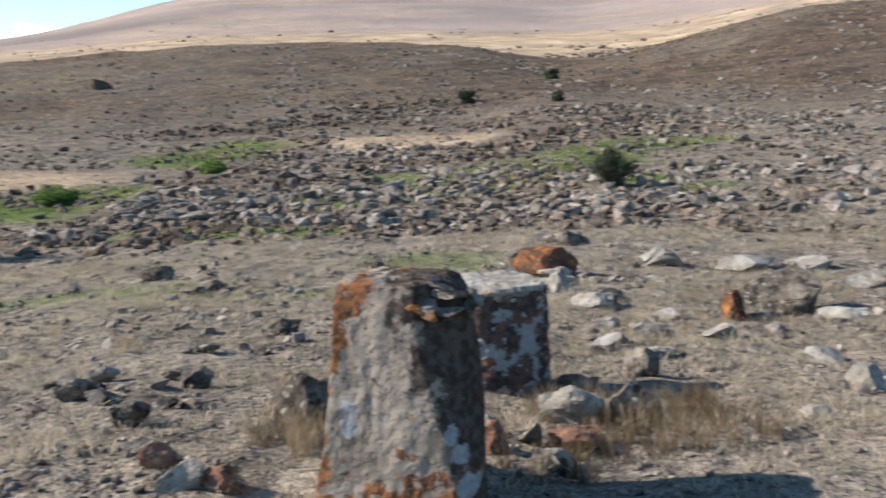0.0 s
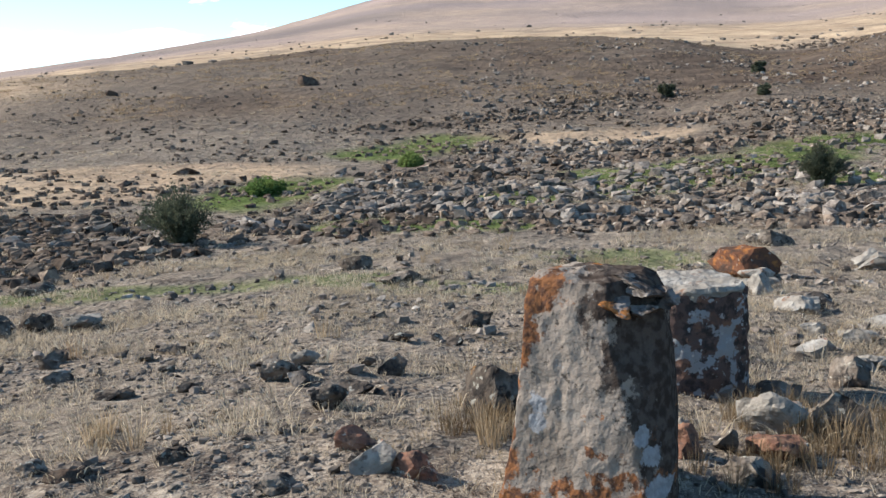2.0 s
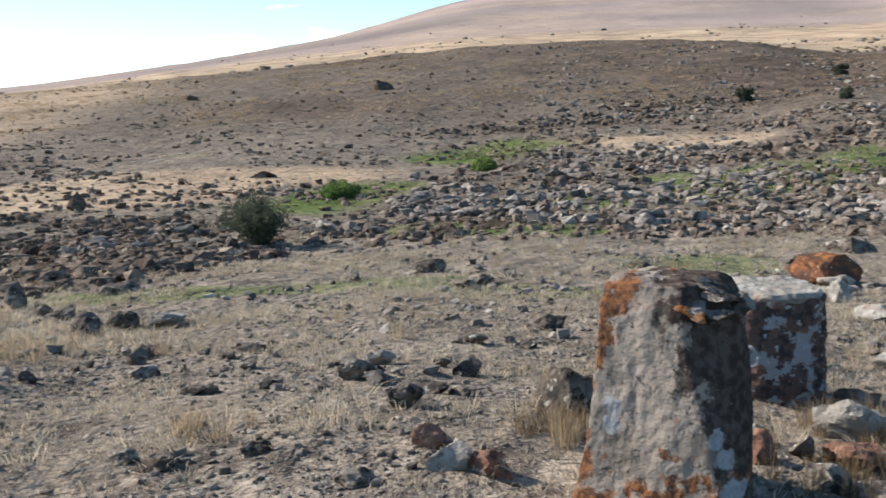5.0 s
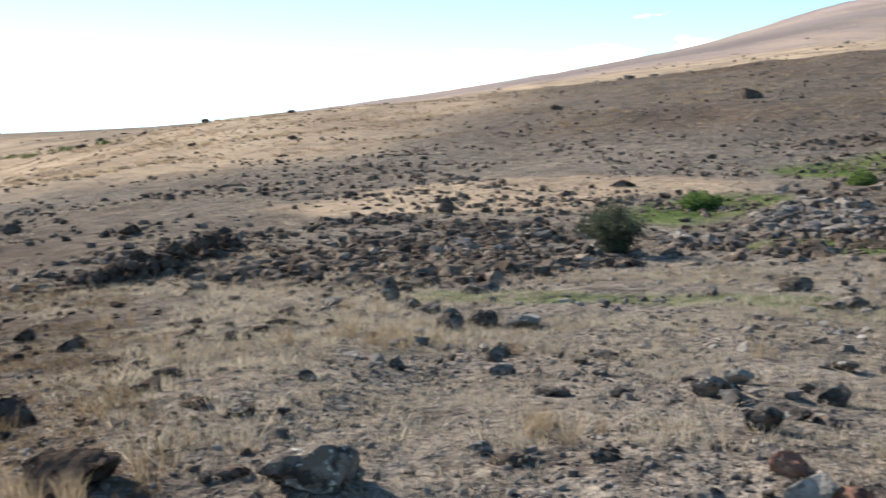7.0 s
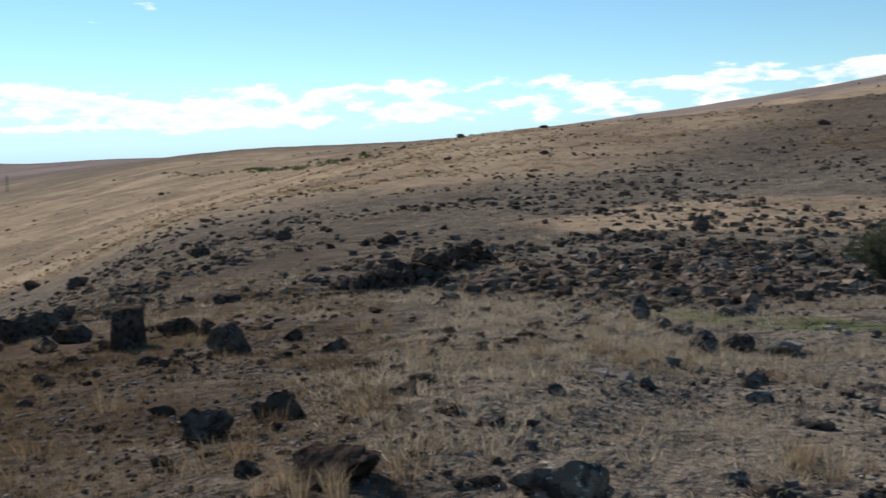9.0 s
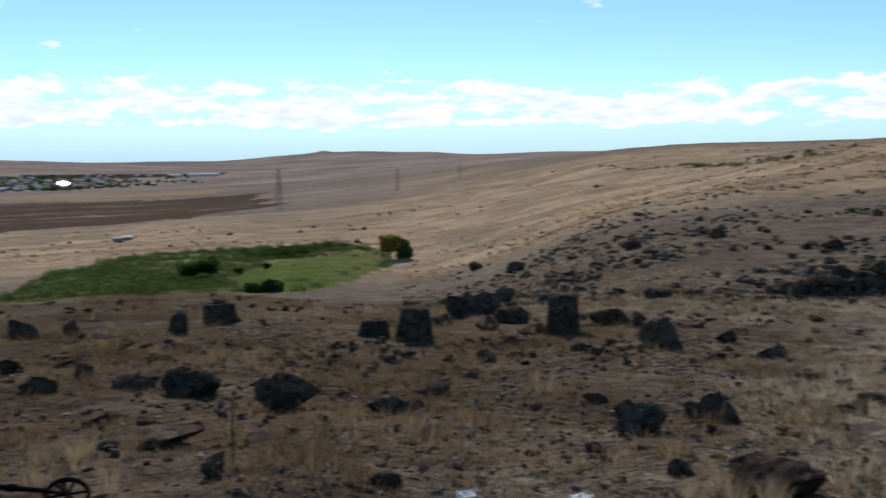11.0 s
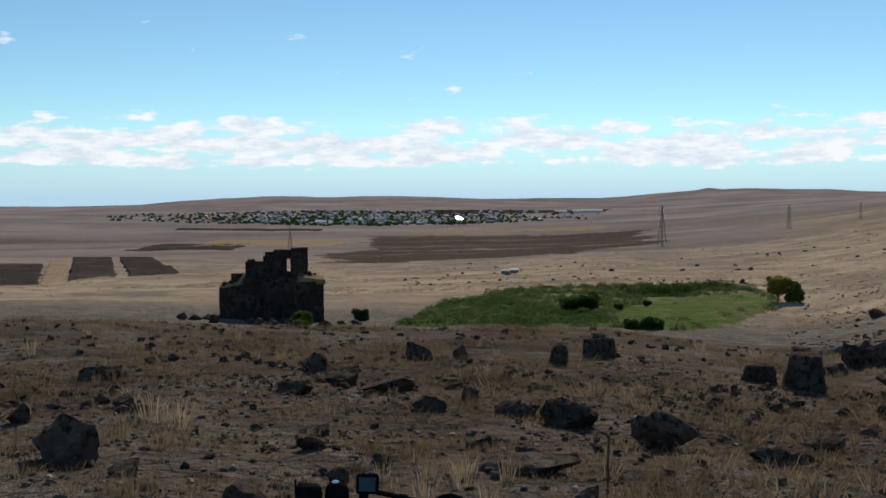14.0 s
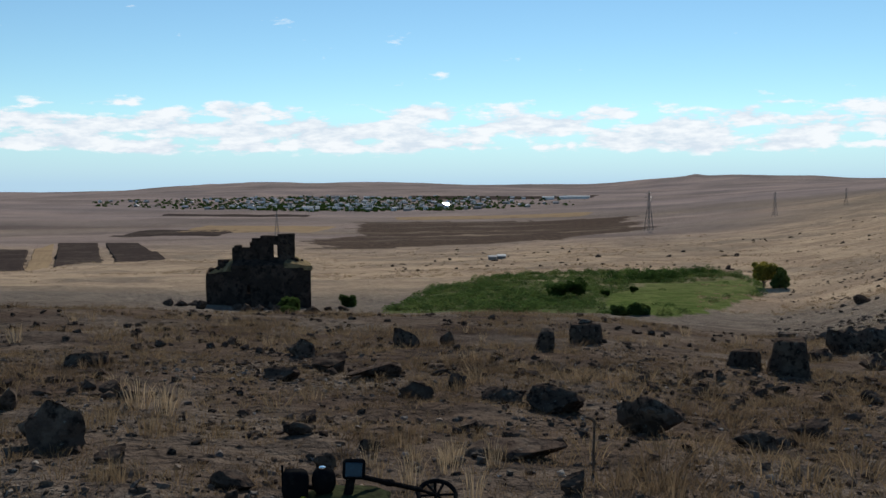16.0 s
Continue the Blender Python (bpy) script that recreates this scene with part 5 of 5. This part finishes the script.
bush(-105.2, 23.2, 2.2, 2.4, LEAF_GREEN, "green shrub beside a yellowing tree", "shrub", seed=9, leaf=0.12, count=9000, name="shrub")
for k, (x, y, w) in enumerate(((-85.0, 0.2, 2.2), (-85.6, 1.8, 2.4), (-88.0, 4.4, 0.9), (-97.0, 7.6, 0.9))):
    bush(x, y, w, w * 0.78, LEAF_DARK, "dark round fruit tree standing on lawn", "tree", "orchard trees", 20 + k, 0.07, 15000, trunk=0.3, name="fruit_tree")
bush(-62.4, 5.1, 1.5, 0.65, LEAF_GREEN, "dense dark shrub at the garden edge", "shrub", "garden shrubs", 30, 0.08, 12000, name="shrub")
bush(-62.0, 3.9, 1.2, 0.6, LEAF_GREEN, "green shrub at the garden edge", "shrub", "garden shrubs", 31, 0.08, 9000, name="shrub")
bush(-73.5, -15.6, 1.5, 0.85, LEAF_DARK, "dark round shrub near the ruin", "shrub", "garden shrubs", 32, 0.07, 9000, name="shrub")
bush(-68.2, -18.9, 1.8, 1.0, LEAF_GREEN, "yellow-green shrub before the ruin", "shrub", "garden shrubs", 33, 0.08, 9000, name="shrub")
bush(-66.0, -18.3, 1.2, 0.6, LEAF_GREEN, "low yellow-green shrub before the ruin", "shrub", "garden shrubs", 34, 0.08, 7000, name="shrub")


def clump(seed, n, leaf):
    rng = random.Random(seed)
    v, f = [], []
    for _ in range(n):
        d = Vector((rng.gauss(0, 1), rng.gauss(0, 1), abs(rng.gauss(0, 1)))).normalized()
        p = Vector((d.x * 0.5, d.y * 0.5, d.z * 0.9)) * rng.uniform(0.6, 1.0)
        a = Vector((rng.gauss(0, 1), rng.gauss(0, 1), rng.gauss(0, 1))).normalized()
        b = a.orthogonal().normalized()
        k = len(v)
        s = leaf * rng.uniform(0.6, 1.3)
        v += [p - a * s, p + b * s * 0.6, p + a * s, p - b * s * 0.6]
        f.append((k, k + 1, k + 2, k + 3))
    return np.array(v), np.array(f)


CLUMPS = [clump(700 + i, 190, 0.062) for i in range(6)]
gr = random.Random(44)
inside_garden = []
while len(inside_garden) < 1300:
    x, y = gr.uniform(-146, -60), gr.uniform(-14, 26)
    hit = [False, False]
    for n, poly in enumerate((GARDEN, LAWN)):
        for (ax, ay), (bx, by) in zip(poly, poly[1:] + poly[:1]):
            if (ay > y) != (by > y) and x < (bx - ax) * (y - ay) / (by - ay) + ax:
                hit[n] = not hit[n]
    if hit[0] and (not hit[1] or gr.random() < 0.03):
        inside_garden.append((x, y, gr.uniform(0.4, 1.25)))
pos = [(x, y, ground(x, y) - 0.1) for x, y, _ in inside_garden]
scatter("garden_plants", CLUMPS, pos, [(s * 1.3, s * 1.3, s * gr.uniform(0.5, 0.85)) for _, _, s in inside_garden], [gr.uniform(0, 6) for _ in pos], LEAF_GREEN, "rank green garden plants and vines in rows", "plants")
hedge = [(-115.4 + (-18.8) * s + gr.gauss(0, 1), 7.1 + 13.1 * s + gr.gauss(0, 1), gr.uniform(1.2, 2.4)) for s in np.linspace(0, 1, 46)]
scatter("hedge", CLUMPS, [(x, y, ground(x, y) - 0.1) for x, y, _ in hedge], [(s, s, s * 0.85) for _, _, s in hedge], [gr.uniform(0, 6) for _ in hedge], LEAF_DARK, "dark hedge of bushes along the lawn", "hedge")

# ---- ruined chapel ----
gz = ground(-71.9, -22.2)
chapel = base("ruined_chapel", pose(-71.9, -22.2, gz, 0, 0, 107), "roofless dark stone chapel ruin with stepped broken gable", "ruin")


def prism(name, outline, z0, z1, mat, seed=1, top=None):
    """Masonry over a plan outline, between two heights; top: a height for each corner."""
    n = len(outline)
    tops = top or [z1] * n
    v = [(x, y, z0) for x, y in outline] + [(x, y, t) for (x, y), t in zip(outline, tops)]
    bm = bmesh.new()
    bv = [bm.verts.new(p) for p in v]
    bm.faces.new(bv[:n][::-1])
    bm.faces.new(bv[n:])
    for i in range(n):
        bm.faces.new((bv[i], bv[(i + 1) % n], bv[n + (i + 1) % n], bv[n + i]))
    bmesh.ops.triangulate(bm, faces=list(bm.faces))
    for _ in range(2):
        bmesh.ops.subdivide_edges(bm, edges=[e for e in bm.edges if e.calc_length() > 0.6], cuts=1)
    bmesh.ops.triangulate(bm, faces=list(bm.faces))
    for p in bm.verts:
        q = p.co * 2.3 + Vector((seed * 5, 0, 0))
        p.co += Vector((noise.noise(q), noise.noise(q + Vector((9, 0, 0))), noise.noise(q + Vector((0, 9, 0))))) * 0.06
    return from_bm(name, bm, mat)


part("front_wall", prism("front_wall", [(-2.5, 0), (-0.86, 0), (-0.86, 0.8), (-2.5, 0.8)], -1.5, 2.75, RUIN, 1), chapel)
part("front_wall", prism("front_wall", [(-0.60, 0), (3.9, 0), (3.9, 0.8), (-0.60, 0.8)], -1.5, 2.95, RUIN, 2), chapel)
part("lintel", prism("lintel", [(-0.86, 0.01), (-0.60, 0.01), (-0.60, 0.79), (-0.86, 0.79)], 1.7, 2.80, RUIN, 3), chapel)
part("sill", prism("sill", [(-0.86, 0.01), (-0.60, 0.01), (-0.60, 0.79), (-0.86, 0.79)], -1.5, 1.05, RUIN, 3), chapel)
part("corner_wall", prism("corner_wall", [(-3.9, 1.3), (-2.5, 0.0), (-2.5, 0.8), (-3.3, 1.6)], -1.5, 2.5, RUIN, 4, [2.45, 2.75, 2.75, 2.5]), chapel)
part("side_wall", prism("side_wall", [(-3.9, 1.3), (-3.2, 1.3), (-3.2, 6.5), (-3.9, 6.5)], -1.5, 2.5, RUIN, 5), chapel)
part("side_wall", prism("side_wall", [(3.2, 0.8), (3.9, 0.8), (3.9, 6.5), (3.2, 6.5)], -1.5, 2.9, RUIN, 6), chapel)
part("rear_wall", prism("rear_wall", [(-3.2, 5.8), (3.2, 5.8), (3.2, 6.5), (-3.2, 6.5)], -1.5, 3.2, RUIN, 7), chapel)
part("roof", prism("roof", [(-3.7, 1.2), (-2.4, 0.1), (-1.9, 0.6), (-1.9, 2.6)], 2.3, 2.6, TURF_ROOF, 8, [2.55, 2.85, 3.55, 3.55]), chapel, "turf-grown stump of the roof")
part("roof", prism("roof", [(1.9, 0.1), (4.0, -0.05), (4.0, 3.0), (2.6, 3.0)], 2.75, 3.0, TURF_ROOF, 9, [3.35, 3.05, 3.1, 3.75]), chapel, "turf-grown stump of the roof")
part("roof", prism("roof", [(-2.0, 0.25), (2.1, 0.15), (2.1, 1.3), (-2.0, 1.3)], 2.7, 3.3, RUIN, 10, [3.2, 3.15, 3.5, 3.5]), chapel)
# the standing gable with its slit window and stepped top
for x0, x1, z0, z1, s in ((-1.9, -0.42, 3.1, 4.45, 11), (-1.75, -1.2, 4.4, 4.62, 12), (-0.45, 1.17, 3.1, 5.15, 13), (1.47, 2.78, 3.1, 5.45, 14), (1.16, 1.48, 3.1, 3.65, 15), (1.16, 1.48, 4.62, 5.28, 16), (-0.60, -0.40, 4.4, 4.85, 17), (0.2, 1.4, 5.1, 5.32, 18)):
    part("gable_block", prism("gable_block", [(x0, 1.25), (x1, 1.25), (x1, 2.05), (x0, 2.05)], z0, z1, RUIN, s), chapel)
for k in range(7):
    x, y = (-2.95, -2.6, -2.3, 3.2, -3.4, 2.9, -2.75)[k], (0.9, 0.7, 1.2, 1.5, 1.5, 1.2, 1.0)[k]
    part("loose_block", shape("loose_block", *MID_SHAPES[k], RUIN), chapel, at=pose(x, y, (2.85, 3.0, 3.2, 3.15, 2.6, 3.3, 3.1)[k] - 0.05, 0, 0, k * 50) @ Matrix.Diagonal((0.55, 0.5, 0.42, 1)))
cr = random.Random(3)
for k in range(16):
    a = cr.uniform(-9, 7)
    x, y = -66.5 + cr.uniform(-2.5, 1.5) - 0.25 * a, -21.5 + a
    stone(x, y, cr.uniform(0.5, 1.1), cr.uniform(0.25, 0.6), DARK_BASALT, "fallen masonry block before the ruined chapel", "fallen masonry")


# ---- fields in the plain ----
def field(name, corners, mat, label, lift=0.5):
    """A field draped over the land."""
    a, b, c, d = [Vector(p) for p in corners]
    n = 26
    v, f = [], []
    for i in range(n + 1):
        for j in range(n + 1):
            p = a.lerp(b, i / n).lerp(d.lerp(c, i / n), j / n)
            edge = min(i, n - i, j, n - j) == 0
            v.append((p.x + 2.0 * noise.noise(Vector((p.x / 9, p.y / 9, 0))) * edge, p.y + 2.0 * noise.noise(Vector((p.x / 9, p.y / 9, 5))) * edge, ground(p.x, p.y) + (-0.3 if edge else lift)))
    for i in range(n):
        for j in range(n):
            k = i * (n + 1) + j
            f.append((k, k + n + 1, k + n + 2, k + 1))
    tagged(new(name, shape(name, v, f, mat)), label=label, category="field", kind="structure")


field("field", [(-168, -112), (-180, -102), (-404, -226), (-380, -240)], PLOUGHED, "dark ploughed field in the plain")
field("field", [(-206, -110), (-243, -116), (-523, -252), (-522, -275)], PLOUGHED, "dark ploughed field in the plain")
field("field", [(-248, -115), (-281, -114), (-523, -229), (-523, -248)], PLOUGHED, "dark ploughed field in the plain")
field("field", [(-182, -103), (-203, -109), (-516, -274), (-430, -238)], STUBBLE, "pale stubble field between ploughed strips", 0.3)
for corners, m in (([(-820, -330), (-800, -200), (-1000, -220), (-1040, -380)], STUBBLE), ([(-700, -330), (-690, -240), (-900, -290), (-930, -400)], PLOUGHED), ([(-1250, -200), (-1240, 40), (-1420, 60), (-1450, -240)], STUBBLE), ([(-1500, -620), (-1480, -380), (-1620, -400), (-1660, -680)], PLOUGHED), ([(-2750, -400), (-2700, 100), (-3000, 150), (-3050, -450)], PLOUGHED)):
    field("field", corners, m, ("pale strip of stubble in the far plain" if m is STUBBLE else "dark strip of ploughed land in the far plain"), 0.8)


# ---- village on the plain ----
def gable(name, w, d, h, rise, mat):
    v = [(-w / 2, -d / 2, h), (w / 2, -d / 2, h), (w / 2, d / 2, h), (-w / 2, d / 2, h), (-w / 2, 0, h + rise), (w / 2, 0, h + rise)]
    v += [(x, y, z - 0.25) for x, y, z in v[:4]]
    return shape(name, v, [(0, 1, 5, 4), (2, 3, 4, 5), (1, 2, 5), (3, 0, 4), (6, 7, 1, 0), (7, 8, 2, 1), (8, 9, 3, 2), (9, 6, 0, 3), (9, 8, 7, 6)], mat, False)


def house(w, d, h, rise, wall_mat):
    thing = base("house", pose(0, 0, 0), "small far village house with a sheet roof", "house", "village houses")
    part("wall", block("wall", w, d, h + 3, wall_mat, 0, (0, 0, h / 2 - 1.5)), thing)
    part("roof", gable("roof", w * 1.08, d * 1.12, h, rise, HOUSE_ROOF), thing)
    for x in (-w * 0.25, w * 0.25):
        part("window", block("window", w * 0.14, 0.12, h * 0.34, BLACK, 0, (x, -d / 2 - 0.03, h * 0.55)), thing)
    return thing


vr = random.Random(77)
models = [house(9, 7, 3.2, 2.2, HOUSE_WALL), house(12, 8, 3.6, 2.6, HOUSE_WALL), house(8, 8, 5.5, 2.0, SHED_WHITE)]
homes, woods = [], []
while len(homes) < 240 or len(woods) < 1500:
    r, a = vr.uniform(1780, 2950), vr.gauss(102.5, 6.2)
    if not 88.0 < a < 116 or r < 1740 + 24 * abs(a - 99) ** 1.3 * 0.6:
        continue
    x, y = -math.sin(math.radians(a)) * r, math.cos(math.radians(a)) * r
    if vr.random() < 0.14 and len(homes) < 240:
        homes.append((x, y))
    elif len(woods) < 1500:
        woods.append((x, y, vr.uniform(4, 9)))
    elif len(homes) < 240:
        homes.append((x, y))
for k, (x, y) in enumerate(homes):
    m = pose(x, y, ground(x, y), 0, 0, vr.choice((75, 85, 100, 115, 10, 25)))
    if k < 3:
        models[k].matrix_basis = m
    else:
        copy_thing(models[k % 3], m)
scatter("village_trees", [clump(760 + i, 46, 0.2) for i in range(4)], [(x, y, ground(x, y) - 1) for x, y, _ in woods], [(s * 1.2, s * 1.2, s * 0.95) for _, _, s in woods], [vr.uniform(0, 6) for _ in woods], LEAF_DARK, "dark trees between the village houses", "trees")
for x, y, w, d, t in ((-2560, -11, 30, 14, 92), (-2590, 62, 66, 16, 88), (-2570, 30, 24, 10, 88), (-1900, -480, 22, 12, 104)):
    shed = base("shed", pose(x, y, ground(x, y), 0, 0, t), "long white farm shed in the far plain", "shed", "farm sheds")
    part("wall", block("wall", w, d, 9, SHED_WHITE, 0, (0, 0, 1.5)), shed)
    part("roof", gable("roof", w * 1.03, d * 1.1, 6, 2.2, SHED_WHITE), shed)
# one roof throws the sun back at the walker
gx, gy = -2071.3, -223.2
gb = ground(gx, gy)
glint = base("house", pose(gx, gy, gb), "far house whose tin roof glints in the sun", "house")
part("wall", block("wall", 11, 9, 9, SHED_WHITE, 0, (0, 0, 1.5)), glint)
to_eye = (Vector((-0.35, -0.29, 1.6)) - Vector((gx, gy, gb + 8))).normalized()
half = (to_eye + toward).normalized()
panel = part("roof", block("roof", 13, 11, 0.3, TIN, 0), glint, "polished tin roof", Matrix.Translation((0, 0, 9.2)) @ half.to_track_quat("Z", "Y").to_matrix().to_4x4())
for x, y in ((-227, -14), (-228.5, -12)):
    hut = base("hut", pose(x, y, ground(x, y), 0, 0, 100), "low grey hut on the golden slope", "hut", "huts")
    part("wall", block("wall", 1.8, 1.5, 1.5, HOUSE_WALL, 0.03, (0, 0, 0)), hut)
    part("roof", gable("roof", 2.0, 1.7, 0.75, 0.3, HOUSE_ROOF), hut)


# ---- power line ----
def bar(p, q, r):
    return tube("bar", [p, q], r, STEEL, 4)


def pylon(x, y, h, turn):
    thing = base("pylon", pose(x, y, ground(x, y), 0, 0, turn), "grey steel lattice pylon of a power line", "pylon", "pylons")
    w, t = h * 0.085, h * 0.02
    legs = [(sx * w, sy * w) for sx in (-1, 1) for sy in (-1, 1)]
    for a, b in legs:
        part("leg", tube("leg", [(a, b, -1), (a * t / w, b * t / w, h * 0.72), (0, 0, h)], h * 0.006, STEEL, 4), thing)
    for i in range(7):
        z0, z1 = h * 0.1 * i, h * 0.1 * (i + 1)
        k0, k1 = w + (t - w) * z0 / (h * 0.72), w + (t - w) * z1 / (h * 0.72)
        for sx, sy, ex, ey in ((-1, -1, 1, -1), (1, 1, -1, 1), (-1, 1, -1, -1), (1, -1, 1, 1)):
            part("brace", bar((sx * k0, sy * k0, z0), (ex * k1, ey * k1, z1), h * 0.003), thing)
    for z, reach in ((0.72, 0.15), (0.82, 0.19), (0.92, 0.12)):
        part("crossarm", bar((-h * reach, 0, h * z), (h * reach, 0, h * z), h * 0.005), thing)
        part("crossarm_tie", bar((-h * reach, 0, h * z), (0, 0, h * (z + 0.05)), h * 0.0035), thing)
        part("crossarm_tie", bar((h * reach, 0, h * z), (0, 0, h * (z + 0.05)), h * 0.0035), thing)


pylon(-539.2, 51.4, 21.5, 30)
pylon(-596.1, 129.6, 14.5, 30)
pylon(-676.7, -193.5, 17.5, 30)
pylon(-613.4, 174.6, 10.5, 30)


# ---- rucksack, headphones and metal detector on the ground ahead ----
def rounded(name, sx, sy, sz, mat, at=(0, 0, 0), rot=(0, 0, 0), lumps=0.0, power=3.2):
    """A soft box: a sphere pushed outwards into a rounded block."""
    bm = bmesh.new()
    bmesh.ops.create_uvsphere(bm, u_segments=28, v_segments=18, radius=1)
    for p in bm.verts:
        c = p.co
        k = (abs(c.x) ** power + abs(c.y) ** power + abs(c.z) ** power) ** (-1 / power)
        c = c * k
        c = c * (1 + lumps * noise.noise(c * 2.4 + Vector(at)) + lumps * 0.5 * noise.noise(c * 6))
        p.co = Vector((c.x * sx / 2, c.y * sy / 2, c.z * sz / 2))
    bm.transform(pose(*at, *rot))
    return from_bm(name, bm, mat, True)


gr0 = ground(-3.72, -1.05) + 0.020
KIT = pose(-3.74, -1.066, gr0 - 0.115, 0, 0, 103)
sack = base("rucksack", KIT, "bulging olive canvas rucksack with yellow strap", "rucksack")
part("body", rounded("body", 0.38, 0.26, 0.32, OLIVE, (0.02, 0, 0.235), lumps=0.10), sack)
part("lid", rounded("lid", 0.30, 0.24, 0.10, OLIVE, (0.06, 0, 0.385), (0, 4, 0), lumps=0.14), sack)
part("pocket", rounded("pocket", 0.24, 0.10, 0.17, OLIVE, (0.02, -0.14, 0.195), lumps=0.08), sack)
part("strap", tube("strap", [(-0.10, -0.02, 0.455), (-0.115, -0.08, 0.42), (-0.13, -0.135, 0.34), (-0.13, -0.165, 0.22), (-0.12, -0.15, 0.12)], 0.010, YELLOW, 6), sack, "yellow webbing strap")
part("buckle", block("buckle", 0.022, 0.012, 0.022, CHROME, 0.004, (-0.175, -0.125, 0.405)), sack, "bright chrome buckle")
phones = base("headphones", KIT, "black headphones resting on a rucksack", "headphones")
cup = part("ear_cup", rounded("ear_cup", 0.092, 0.075, 0.105, BLACK, (-0.135, -0.03, 0.475), (0, 4, 8), power=4.5), phones)
part("pin", tube("pin", [(-0.178, -0.03, 0.46), (-0.180, -0.03, 0.545)], 0.004, BLACK, 6), cup)
cup2 = part("ear_cup", rounded("ear_cup", 0.086, 0.08, 0.094, BLACK, (-0.035, -0.02, 0.482), (10, 0, -6), power=2.5), phones)
part("dial", rounded("dial", 0.024, 0.02, 0.012, CHROME, (-0.04, -0.03, 0.531)), cup2, "small bright dial")
part("headband", tube("headband", [(-0.135, 0.02, 0.47), (-0.12, 0.07, 0.44), (-0.08, 0.10, 0.42), (-0.045, 0.07, 0.44), (-0.035, 0.02, 0.47)], 0.009, BLACK, 8), phones)
det = base("metal_detector", KIT, "black metal detector leaning on a rucksack", "metal detector")
boxm = part("control_box", block("control_box", 0.080, 0.034, 0.072, BLACK, 0.012, (0.072, -0.03, 0.522), (-14, 5, 6), 3), det)
part("screen", block("screen", 0.060, 0.006, 0.050, GLASS, 0.003, (0.071, -0.0495, 0.525), (-14, 5, 6)), boxm, "blue-grey display screen")
for k in range(3):
    part("button", rounded("button", 0.008, 0.006, 0.006, STEEL, (0.050 + 0.02 * k, -0.045, 0.493)), boxm)
part("grip", tube("grip", [(0.062, -0.02, 0.49), (0.052, -0.03, 0.44), (0.040, -0.03, 0.405)], 0.017, BLACK, 10), det)
part("shaft", tube("shaft", [(0.085, 0.0, 0.488), (0.20, 0.10, 0.428), (0.34, 0.36, 0.315)], 0.0095, BLACK, 10), det)
part("collar", tube("collar", [(0.195, 0.096, 0.430), (0.215, 0.128, 0.418)], 0.014, BLACK, 10), det)
part("lower_shaft", tube("lower_shaft", [(0.335, 0.35, 0.319), (0.41, 0.55, 0.235), (0.43, 0.62, 0.205)], 0.007, BLACK, 8), det)
ring = [(0.44 + 0.080 * math.cos(a), 0.62 + 0.09 * math.sin(a), 0.205 + 0.034 * math.sin(a)) for a in np.linspace(0, 2 * math.pi, 40)]
coil = part("coil", tube("coil", ring, 0.010, BLACK, 8), det)
for a in (0.0, 1.05, 2.1):
    part("coil_spoke", tube("coil_spoke", [(0.44 + 0.080 * math.cos(a), 0.62 + 0.09 * math.sin(a), 0.205 + 0.034 * math.sin(a)), (0.44 - 0.080 * math.cos(a), 0.62 - 0.09 * math.sin(a), 0.205 - 0.034 * math.sin(a))], 0.006, BLACK, 6), coil)
part("coil_prop", tube("coil_prop", [(0.44, 0.705, 0.235), (0.45, 0.74, 0.06)], 0.006, BLACK, 6), coil)

# a broken line of low bushes along the far slope
hb = random.Random(61)
line = [(-322, 141), (-216, 118), (-185, 105), (-97, 70)]
spots = []
for (ax, ay), (bx, by) in zip(line, line[1:]):
    for _ in range(34):
        s = hb.random()
        spots.append((ax + (bx - ax) * s + hb.gauss(0, 1.0), ay + (by - ay) * s + hb.gauss(0, 1.0), hb.uniform(0.5, 1.1)))
scatter("field_hedge", CLUMPS, [(x, y, ground(x, y) - 0.05) for x, y, _ in spots], [(s * 1.3, s * 1.3, s) for _, _, s in spots], [hb.uniform(0, 6) for _ in spots], LEAF_DARK, "broken line of low dark bushes across the slope", "hedge")
